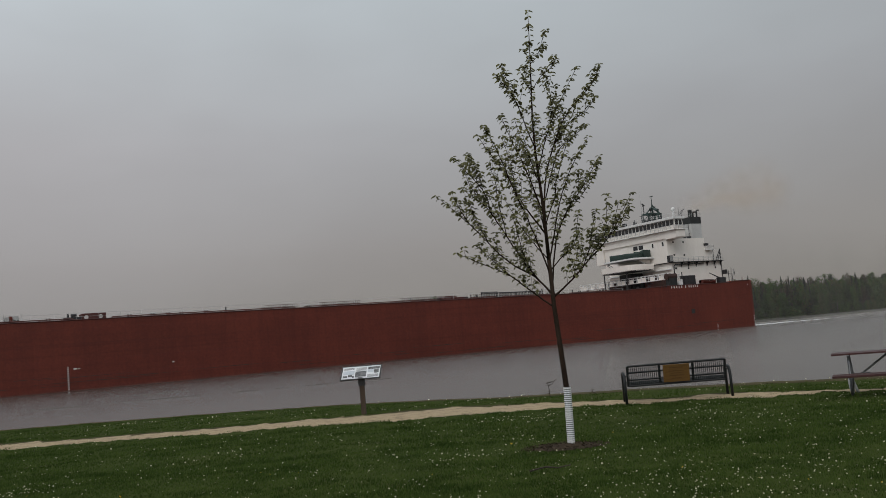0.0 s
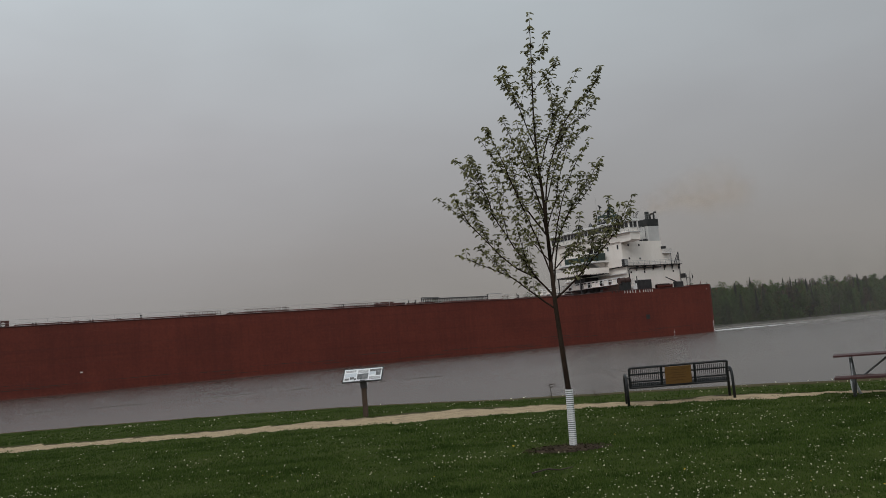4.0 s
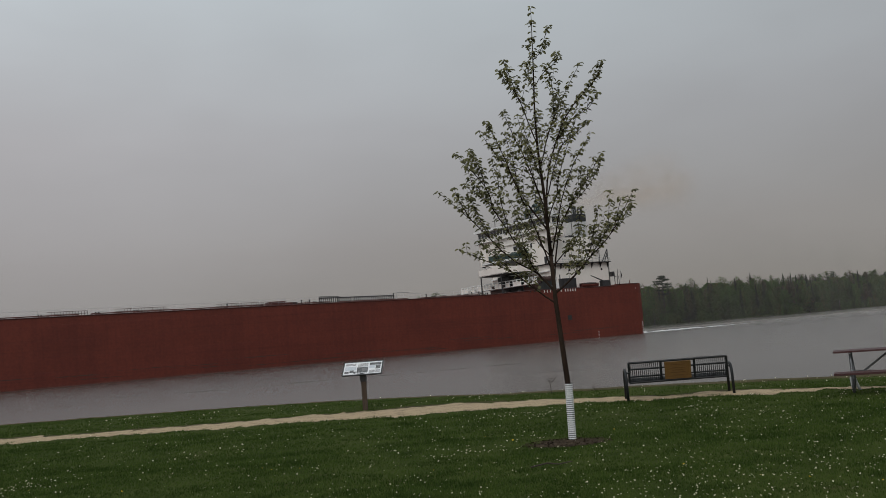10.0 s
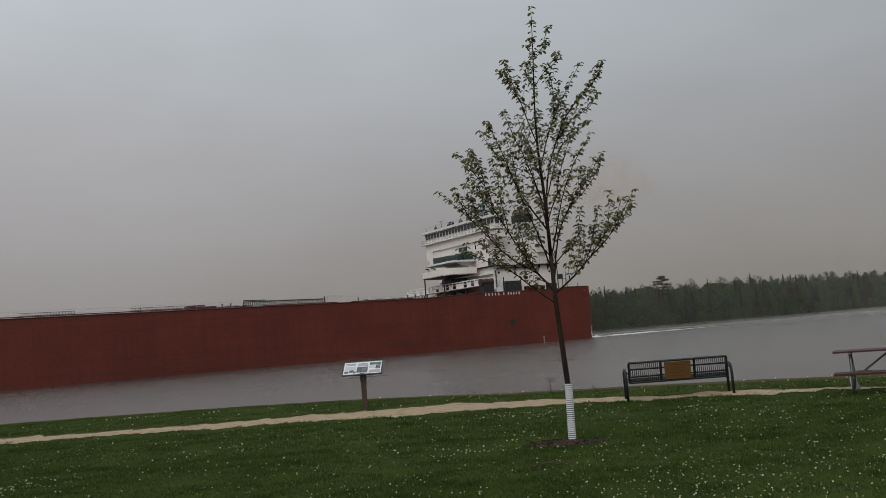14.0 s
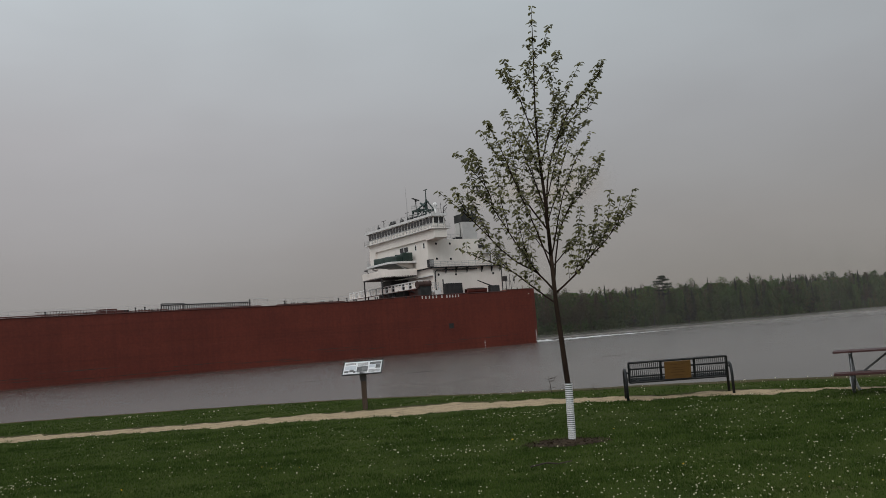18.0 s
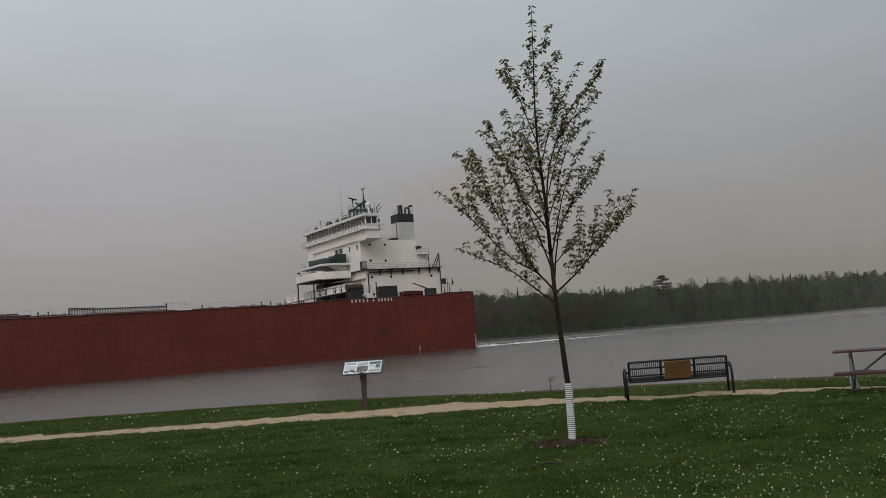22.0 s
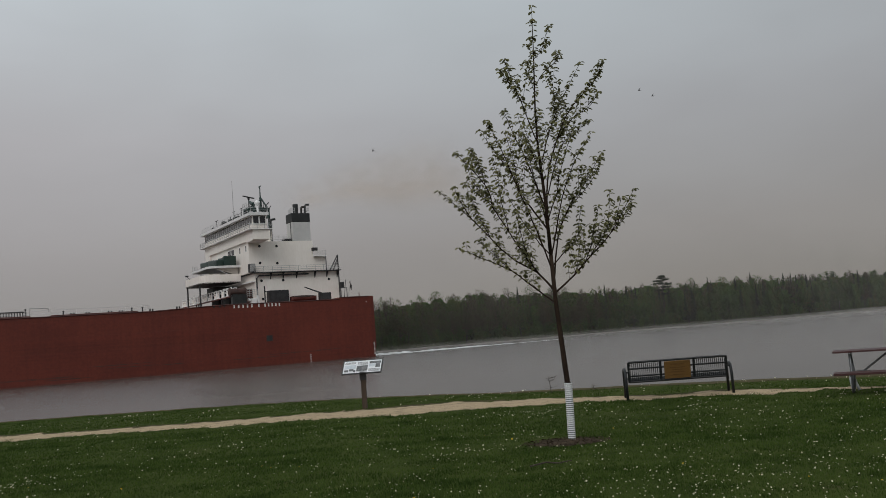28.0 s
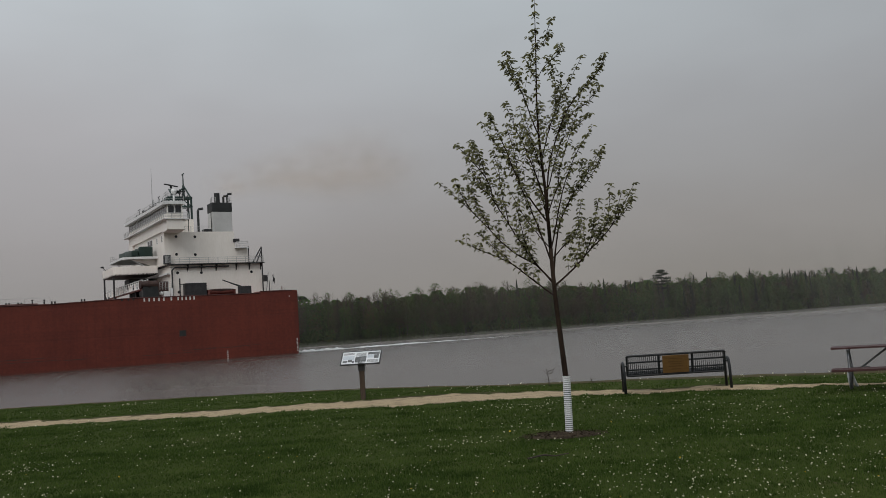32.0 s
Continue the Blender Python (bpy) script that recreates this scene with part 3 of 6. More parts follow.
def build_deck_gear(ship):
    # pipe line along the port deck edge, carried on brackets, daylight showing beneath it
    runs = [(22, 35), (38, 52), (54, 60), (64.5, 95), (97, 128), (134, 168), (172, 230)]
    for a, b in runs:
        bm = B()
        xs = np.linspace(a, b, max(3, int((b - a) / 6)))
        up = 0.16 if a < 50 else 0.22
        tube(bm, [(x, 15.5, deck_z(x) + up) for x in xs], 0.09, 6)
        line = part("deck_pipe", bm, M["deck_red"], ship)
        mesh = link("pipe_bracket", box(B(), -0.14, 0.14, -0.1, 0.1, 0, up), M["deck_red"])
        n = int((b - a) / 5) + 1
        for i in range(n + 1):
            x = a + (b - a) * i / n
            piece("pipe_bracket", mesh, line, pose(x, 15.5, deck_z(x)))
    pts = [(x, 15.2, deck_z(x)) for x in (20, 35, 60, 85, 110, 140, 180, 230)]
    rail_run(ship, "deck_rail", pts, 1.05, 3.5, M["rail"], 2, 0.02, "thin wire guard rail on slender posts")
    # low lattice gantry
    bm = B()
    for z in (10.75, 11.72):
        tube(bm, [(38.2, 10, z), (53.6, 10, z + 0.19)], 0.10, 6)
    tube(bm, [(49.6, 10, 12.0), (53.5, 10, 12.15)], 0.10, 6)
    gantry = part("lattice_gantry", bm, M["dark_steel"], ship, "long low dark steel lattice on the deck")
    mesh = link("slat", box(B(), -0.09, 0.09, -0.05, 0.05, 10.6, 11.8), M["dark_steel"])
    for i in range(38):
        piece("slat", mesh, gantry, pose(38.4 + i * 0.4, 10, 0))
    mesh = link("gantry_post", tube(B(), [(0, 10, 10.5), (0, 10, 12.2)], 0.13, 6), M["dark_steel"])
    for x in (38.0, 53.6, 49.9):
        piece("gantry_post", mesh, gantry, pose(x, 0, 0))
    bm = tube(B(), [(37.4, 10, 10.5), (37.4, 10, 12.25), (34.6, 10, 12.15), (34.6, 10, 11.6)], 0.08, 6)
    part("pipe_frame", bm, M["rail"], ship, "pale bent pipe frame")
    # deck houses, lockers, bitts and vents
    for x0, x1, y, h in ((61.5, 64.2, 13, 0.9), (128.65, 132.3, 14, 1.05), (59.9, 62.0, 14.2, 0.55)):
        bm = box(B(), x0, x1, y - 3, y, deck_z(x0), deck_z(x0) + h, 0.06)
        house = part("deck_locker", bm, M["deck_red"], ship, "low dark red steel locker")
        if h > 1:
            bm = tube(B(), [(129.5, 14.0, 11.45), (129.5, 14.06, 11.45)], 0.32, 14)
            part("locker_port", bm, M["mark"], house)
            bm = box(B(), 129.15, 129.85, 14.05, 14.09, 11.4, 11.5)
            part("port_bar", bm, M["deck_red"], house)
            bm = tube(B(), [(131.7, 14.0, 11.4), (131.7, 14.06, 11.4)], 0.32, 14)
            part("locker_port", bm, M["mark"], house)
    # forward mooring winch
    bm = tube(tube(B(), [(142.0, 13, 11.75), (142.0, 14.6, 11.75)], 0.42, 12), [(143.3, 13.2, 11.7), (143.3, 14.4, 11.7)], 0.36, 12)
    winch = part("mooring_winch", bm, M["rail"], ship, "pale grey mooring winch on the deck edge")
    part("winch_bed", box(B(), 140.9, 144.1, 12.8, 14.8, 11.0, 11.3, 0.04), M["deck_red"], winch)
    for x in (141.3, 143.8):
        part("winch_post", tube(B(), [(x, 14.6, 11.2), (x, 14.6, 12.5)], 0.06, 5), M["rail"], winch)
    part("winch_brake", box(B(), 142.5, 142.9, 13.2, 14.5, 11.3, 12.2, 0.05), M["hull"], winch)
    bm = tube(tube(box(B(), 132.5, 135.0, 13.0, 14.2, 10.95, 11.5, 0.06), [(133.0, 13.4, 11.75), (133.9, 13.4, 11.75)], 0.3, 10), [(134.4, 13.6, 11.4), (134.4, 13.6, 12.1)], 0.14, 8)
    part("deck_machinery", bm, M["dark_steel"], ship, "low dark deck machinery beside a red locker")
    mesh = link("mooring_bitt", tube(tube(box(B(), -0.5, 0.5, -0.25, 0.25, 0, 0.1), [(-0.28, 0, 0.1), (-0.28, 0, 0.75)], 0.16, 8), [(0.28, 0, 0.1), (0.28, 0, 0.75)], 0.16, 8), M["dark_steel"])
    for x in (11.5, 15.2, 19.6, 24.4, 26.1, 29.5, 31.8, 55.2, 56.6, 58.2, 60.4, 66.8, 70.5, 88, 94, 102.5, 112.6, 116.8, 119.0, 121.5, 125.2, 137.5, 142.0):
        piece("mooring_bitt", mesh, ship, pose(x, 14.9, deck_z(x)) @ Matrix.Diagonal((0.8, 0.8, 0.62, 1)))
    mesh = link("deck_vent", ball(tube(B(), [(0, 0, 0), (0, 0, 1.1)], 0.14, 8), (0, 0, 1.15), 0.24, 1, (1, 1, 0.6)), M["dark_steel"])
    for x in (58.8, 33.0, 20.8, 57.3, 108.9, 72.5, 134.4, 22.5):
        piece("deck_vent", mesh, ship, pose(x, 14.0, deck_z(x)) @ Matrix.Diagonal((0.8, 0.8, 0.7, 1)))
    # pipe racks
    for a, b in ((64.3, 73.8), (82.4, 90.7), (95, 101)):
        bm = B()
        for z in (0.55, 0.95):
            tube(bm, [(a, 12, deck_z(a) + z), (b, 12, deck_z(b) + z)], 0.035, 5)
        rack = part("pipe_rack", bm, M["rust"], ship)
        mesh = link("rack_upright", box(B(), -0.03, 0.03, -0.03, 0.03, 0, 0.98), M["rust"])
        for i in range(int((b - a) / 0.45)):
            piece("rack_upright", mesh, rack, pose(a + i * 0.45, 12, deck_z(a)))


def window_row(parent, name, n, place, w, h, frame_material):
    """n panes set 4 mm proud in rims; place(i) gives each pose."""
    rim = B()
    t = 0.07
    for a in ((-w / 2 - t, -w / 2, -h / 2 - t, h / 2 + t), (w / 2, w / 2 + t, -h / 2 - t, h / 2 + t), (-w / 2, w / 2, h / 2, h / 2 + t), (-w / 2, w / 2, -h / 2 - t, -h / 2)):
        box(rim, a[0], a[1], -0.02, 0.05, a[2], a[3])
    pane = link(name, box(B(), -w / 2, w / 2, -0.02, 0.02, -h / 2, h / 2), M["glass"])
    rim = link("window_rim", rim, frame_material)
    for i in range(n):
        ob = piece(name, pane, parent, place(i))
        piece("window_rim", rim, ob)


def build_house(ship):
    # lower storeys
    bm = box(B(), -15.9, 0.3, -11.15, 11.15, 10.9, 16.55, 0.05)
    lower = part("lower_deckhouse", bm, M["white"], ship, "white painted steel deckhouse wall")
    bm = box(B(), -16.25, 0.7, -12.0, 12.0, 16.56, 16.70)
    walkway = part("boat_deck", bm, M["dark_steel"], ship)
    mesh = link("deck_bracket", prism(B(), [(11.16, 16.55), (11.95, 16.55), (11.16, 15.4)], "x", -0.07, 0.07), M["dark_steel"])
    for x in (-2.6, -5.0, -7.6, -11.2, -13.6, -15.7):
        piece("deck_bracket", mesh, walkway, pose(x, 0, 0))
    bm = tube(B(), [(0.15, 11.6, 10.95), (0.15, 11.6, 15.6), (-0.3, 11.6, 16.1), (-9.8, 11.6, 16.15)], 0.13, 7)
    part("drain_pipe", bm, M["dark_steel"], lower, "dark pipe bent along the white wall")
    rail_run(walkway, "boat_deck_rail", [(0.5, 11.9, 16.72), (-16.1, 11.9, 16.72), (-16.1, -11.9, 16.72)], 1.0, 1.7, M["rail"], 3, 0.03)
    # upper storeys with a stepped after end
    bm = prism(B(), [(1.15, 16.72), (1.15, 22.3), (-11.2, 22.3), (-11.2, 19.4), (-13.5, 19.4), (-13.5, 16.72)], "y", -11.1, 11.1)
    upper = part("upper_deckhouse", bm, M["white"], ship, "white painted steel upper deckhouse")
    # round lights in the side
    disc = link("porthole", tube(B(), [(0, 0, 0), (0, 0.03, 0)], 0.19, 14), M["glass"])
    rim = link("porthole_rim", tube(B(), [(0, 0, 0), (0, 0.02, 0)], 0.25, 14), M["dark_steel"])
    for body, y, spots in ((upper, 11.1, ((-0.9, 21.45), (-4.15, 21.4), (-0.85, 18.4), (-4.1, 18.3))), (lower, 11.15, ((-0.9, 15.2), (-5.0, 15.15), (-14.0, 15.05), (-1.0, 11.9)))):
        for x, z in spots:
            ob = piece("porthole", disc, body, pose(x, y + 0.02, z))
            piece("porthole_rim", rim, ob, pose(0, -0.02, 0))
    # after fittings on the wall
    bm = box(B(), -11.9, -10.9, 11.1, 11.75, 20.35, 20.95, 0.04)
    part("wall_lamp_box", bm, M["dark_steel"], upper)
    bm = box(B(), -13.4, -11.1, 10.9, 12.1, 19.28, 19.4)
    ledge = part("wall_platform", bm, M["white_trim"], upper)
    rail_run(ledge, "platform_rail", [(-11.2, 12.0, 19.4), (-13.3, 12.0, 19.4)], 1.0, 0.55, M["rail"], 3, 0.03)
    bm = tube(B(), [(-13.6, 11.3, 16.7), (-13.6, 11.3, 19.6)], 0.09, 6)
    part("vent_pipe", bm, M["dark_steel"], upper)
    # dark recess and machinery at the foot of the wall
    bm = box(B(), -5.4, -1.7, 11.15, 12.6, 10.95, 13.3, 0.08)
    part("machinery_box", bm, M["dark_steel"], ship, "dark steel machinery housing against the white wall")
    bm = tube(B(), [(-0.7, 13.0, 10.95), (-0.7, 13.0, 14.1)], 0.12, 7)
    tube(bm, [(-0.7, 13.0, 13.1), (-2.2, 13.0, 13.15)], 0.08, 6)
    part("davit", bm, M["dark_steel"], ship)
    # red work boat with a dark canvas cover
    bm, cover = B(), B()
    rows, tops = [], []
    for i in range(9):
        u = i / 8
        x, w = -9.75 + 4.8 * u, 0.95 * math.sin(math.pi * (0.08 + 0.84 * u)) ** 0.6
        sheer = 11.62 + 0.28 * (2 * u - 1) ** 2
        rows.append([bm.verts.new((x, 14.4 + w * s, z)) for s, z in ((-0.9, sheer), (-0.75, 11.1), (0, 10.95), (0.75, 11.1), (1.0, sheer))])
        tops.append([cover.verts.new((x, 14.4 + w * s * 1.02, sheer + h)) for s, h in ((-0.9, 0.01), (-0.45, 0.24 * math.sin(math.pi * u)), (0, 0.42 * math.sin(math.pi * u) ** 0.7), (0.45, 0.24 * math.sin(math.pi * u)), (1.0, 0.01))])
    for mesh_, rr in ((bm, rows), (cover, tops)):
        for a, b in zip(rr, rr[1:]):
            for k in range(4):
                mesh_.faces.new((a[k], b[k], b[k + 1], a[k + 1]))
        bmesh.ops.solidify(mesh_, geom=mesh_.faces[:], thickness=0.05)
    boat = part("work_boat", bm, surface("red_boat_paint", (0.13, 0.026, 0.018), (0.20, 0.045, 0.030), 1.0, 0.6, 0.1, 9.0), ship, "dull red work boat under a dark cover", True)
    part("boat_cover", cover, M["rust"], boat, "dark brown canvas cover", True)
    # stern crane
    bm = box(B(), -12.3, -10.2, 14.5, 15.6, 10.95, 12.3, 0.1)
    crane = part("deck_crane", bm, M["dark_steel"], ship, "small dark deck crane with a raised jib")
    bm = B()
    tube(bm, [(-11.0, 15.1, 12.1), (-7.4, 15.2, 13.45)], 0.17, 6, 0.10)
    part("jib", bm, M["dark_steel"], crane)
    bm = tube(B(), [(-14.9, 14.2, 11.2), (-14.9, 14.2, 13.9)], 0.08, 6)
    tube(bm, [(-16.1, 14.2, 11.2), (-16.1, 14.2, 13.1), (-14.9, 14.2, 13.1)], 0.07, 6)
    tube(bm, [(-15.5, 14.2, 11.2), (-16.0, 14.2, 14.6)], 0.05, 5)
    part("stern_frame", bm, M["dark_steel"], ship)
    part("stern_locker", box(B(), -16.4, -15.8, 11.6, 12.6, 13.25, 14.3, 0.05), M["dark_steel"], ship)
    staff = part("flagstaff", tube(B(), [(-16.3, 14.0, 10.95), (-17.1, 14.0, 14.45)], 0.05, 6), M["rail"], ship, "slanted stern flagstaff with a furled dark flag")
    bm = B()
    rows = [[bm.verts.new((-16.78 - 0.04 * i - w * 0.16 * (1 - abs(i - 3) / 7), 14.0 + 0.08 * math.sin(i * 1.3 + w * 2), 14.2 - 0.26 * i)) for w in (0, 1, 2)] for i in range(7)]
    for a, b in zip(rows, rows[1:]):
        for k in range(2):
            bm.faces.new((a[k], b[k], b[k + 1], a[k + 1]))
    bmesh.ops.solidify(bm, geom=bm.faces[:], thickness=0.03)
    part("flag", bm, M["black"], staff, "dark flag hanging limp", True)
    # A-frame at the corner of the boat deck
    bm = B()
    for a, b in (((-16.0, 11.3, 16.7), (-16.0, 11.3, 19.5)), ((-14.3, 11.3, 16.7), (-16.0, 11.3, 19.5)), ((-15.0, 11.3, 16.7), (-16.0, 11.3, 18.9)), ((-16.0, 11.3, 10.95), (-16.0, 11.3, 16.6)), ((-16.0, 11.3, 17.8), (-15.0, 11.3, 17.8))):
        tube(bm, [a, b], 0.11, 6)
    part("boat_davit", bm, M["dark_steel"], ship, "dark triangular davit frame")
    # bulwark stub light at the stern
    bm = ball(B(), (-19.0, 15.9, 10.2), 0.16, 1)
    part("stern_light", bm, M["mark"], ship)
    bm = tube(B(), [(-17.9, 15.5, 11.2), (-17.9, 15.5, 12.0)], 0.08, 6)
    part("stern_post", bm, M["deck_red"], ship)


def build_front(ship):
    # rounded lower platform on two dark posts
    def nose(x0, x1, wide, tip, n=10):
        pts = [(x0, wide), ]
        for i in range(n + 1):
            u = i / n
            pts.append((x0 + (x1 - x0) * math.sin(u * math.pi / 2) ** 0.8, wide + (tip - wide) * u ** 2.2))
        side = pts[1:]
        return side + [(x, -y) for x, y in reversed(side)]
    # dark floor colour paints in the shade underneath
    bm = prism(B(), nose(1.2, 8.4, 6.2, 4.0), "z", 15.5, 15.68)
    platform = part("front_platform", bm, M["dark_steel"], ship, "rounded platform with a white bulwark in front of the deckhouse")
    bm = B()
    out = nose(1.2, 8.4, 6.2, 4.0)
    for (a, b), (c, e) in zip(out, out[1:]):
        ring = [bm.verts.new(p) for p in ((a, b, 15.5), (c, e, 15.5), (c, e, 17.0), (a, b, 17.0))]
        bm.faces.new(ring)
    bmesh.ops.remove_doubles(bm, verts=bm.verts[:], dist=0.001)
    bmesh.ops.recalc_face_normals(bm, faces=bm.faces[:])
    bmesh.ops.solidify(bm, geom=bm.faces[:], thickness=0.12)
    part("bulwark", bm, M["white"], platform)
    mesh = link("platform_post", tube(B(), [(0, 0, 10.6), (0, 0, 15.5)], 0.15, 8), M["dark_steel"])
    for y in (-4.0, 4.0):
        piece("platform_post", mesh, platform, pose(8.2, y, 0))
    bm = tube(B(), [(8.5, -1.1, 16.9), (9.0, -1.1, 17.4)], 0.06, 5)
    box(bm, 8.8, 9.3, -1.4, -0.8, 17.35, 17.6)
    part("platform_lamp", bm, M["dark_steel"], platform)
    # upper slab with dark green deck boxes
    bm = prism(B(), nose(1.15, 7.0, 6.3, 4.6), "z", 18.2, 18.6)
    slab = part("box_deck", bm, M["white_trim"], ship)
    mesh = link("slab_stay", tube(B(), [(5.6, 0, 18.25), (1.2, 0, 15.9)], 0.10, 6), M["white_trim"])
    for y in (-5.4, 5.4):
        piece("slab_stay", mesh, slab, pose(0, y, 0))
    bm = prism(B(), [(1.2, 18.2), (5.4, 18.2), (1.2, 16.8)], "y", 4.6, 4.9)
    part("slab_knee", bm, M["white"], slab)
    rnd = random.Random(8)
    for x0, x1, y0, y1, h0, h1 in ((3.0, 5.4, -4.6, 0.5, 1.55, 1.35), (4.3, 5.5, 0.6, 6.0, 1.35, 1.05), (1.9, 4.2, 2.8, 6.2, 1.5, 1.75)):
        bm = box(B(), x0, x1, y0, y1, 18.6, 18.6 + h0, 0.18)
        bmesh.ops.subdivide_edges(bm, edges=bm.edges[:], cuts=2, use_grid_fill=True)
        for v in bm.verts:
            u = (v.co.y - y0) / (y1 - y0)
            k = max(v.co.z - 18.6, 0) / h0
            v.co.z += k * ((h1 - h0) * u + 0.22 * noise.noise(v.co * 0.9))
            v.co.x += 0.10 * k * noise.noise(v.co * 1.3 + Vector((5, 0, 0)))
        bx = part("deck_box", bm, M["green"], ship, "dark green tarpaulin-covered gear", True)
        part("lashing", tube(B(), [(x1 + 0.08, y0 + 0.1, 19.2), (x1 + 0.14, (y0 + y1) / 2, 19.15), (x1 + 0.08, y1 - 0.1, 19.2)], 0.03, 5), M["black"], bx)
    rail_run(slab, "slab_rail", [(5.4, -6.2, 18.6), (6.9, -4.6, 18.6)], 1.0, 0.7, M["rail"], 3, 0.03)
    # boom foot and gear under the platform; dark colours also stand for its shade
    bm = box(B(), 1.0, 5.2, -2.0, 2.0, 13.4, 15.1, 0.3)
    tube(bm, [(4, 0, 10.6), (4, 0, 13.4)], 0.8, 12)
    part("boom_foot", bm, M["black"], ship, "dark boom pivot under the platform")
    for y0, y1, x1, h, mat in ((-10.2, -3.4, 1.9, 2.7, "rust"), (-3.0, 2.6, 2.6, 3.4, "black"), (2.9, 6.2, 1.7, 2.3, "deck_red"), (6.4, 9.6, 2.2, 3.0, "rust")):
        gear = part("shaded_machinery", box(B(), 0.32, x1, y0, y1, 10.95, 10.95 + h, 0.12), M[mat], ship, "dark machinery crowded under the front platform")
        part("machinery_pipe", tube(B(), [(x1, y0 + 0.5, 10.95 + h * 0.6), (x1 + 0.2, (y0 + y1) / 2, 10.95 + h * 0.7), (x1, y1 - 0.5, 10.95 + h * 0.5)], 0.14, 7), M["dark_steel"], gear)
    bm = box(B(), 0.3, 0.9, -11.0, 11.0, 15.0, 15.25)
    part("front_ledge", bm, M["white_trim"], ship)
    # locker by the corner, doors
    bm = box(B(), 0.3, 1.4, 10.9, 11.8, 16.72, 18.25, 0.08)
    locker = part("corner_locker", bm, M["dark_steel"], ship, "dark slatted locker at the corner of the deck")
    mesh = link("locker_slat", box(B(), -0.05, 0.05, 11.8, 11.86, 16.85, 18.15), M["rail"])
    for i in range(5):
        piece("locker_slat", mesh, locker, pose(0.45 + i * 0.2, 0, 0))
    # cross gangway from side to side with lattice rails
    bm = B()
    for x in (5.1, 6.0):
        for z, r in ((12.55, 0.09), (13.9, 0.07), (13.35, 0.04)):
            tube(bm, [(x, -16.4, z), (x, 15.2, z)], r, 6)
    box(bm, 5.1, 6.0, -16.4, 15.2, 12.45, 12.52)
    gang = part("cross_gangway", bm, M["white_trim"], ship, "white lattice gangway across the deck")
    mesh = link("gangway_post", box(B(), -0.05, 0.05, -0.06, 0.06, 0, 1.4), M["white_trim"])
    panel = link("gangway_panel", box(B(), -0.02, 0.02, -0.62, 0.62, 0.12, 1.05), M["white"])
    for i in range(23):
        for x in (5.1, 6.0):
            piece("gangway_post", mesh, gang, pose(x, -16.3 + i * 1.43, 12.5))
        if i < 22 and i % 5 in (0, 1, 3):
            piece("gangway_panel", panel, gang, pose(5.95, -15.6 + i * 1.43, 12.5))
    mesh = link("gangway_leg", tube(B(), [(5.5, 0, 10.6), (5.5, 0, 12.5)], 0.12, 6), M["dark_steel"])
    for y in (-15.5, -8, 8, 14.5):
        piece("gangway_leg", mesh, gang, pose(0, y, 0))
    # winch
    bm = tube(B(), [(3.6, 15.0, 13.1), (6.3, 15.0, 13.1)], 0.62, 16)
    winch = part("mooring_winch", bm, M["rust"], ship, "rust-brown mooring winch drum")
    mesh = link("flange", tube(B(), [(-0.08, 15.0, 13.1), (0.08, 15.0, 13.1)], 0.74, 16), M["rust"])
    for x in (3.6, 5.0, 6.3):
        piece("flange", mesh, winch, pose(x, 0, 0))
    bm = box(B(), 3.5, 6.0, 14.4, 15.5, 10.9, 13.3, 0.1)
    part("winch_bed", bm, M["black"], winch)
    bm = box(B(), 1.6, 2.6, 14.2, 15.2, 10.95, 11.9, 0.1)
    ball(bm, (2.9, 14.8, 11.6), 0.35, 1)
    box(bm, 0.9, 1.3, 14.2, 14.6, 10.95, 12.4)
    part("winch_motor", bm, M["white_trim"], ship)
    rail_run(ship, "quarter_rail", [(2.9, 14.0, 12.2), (1.0, 14.0, 12.2)], 1.3, 0.5, M["rail"], 4, 0.03)


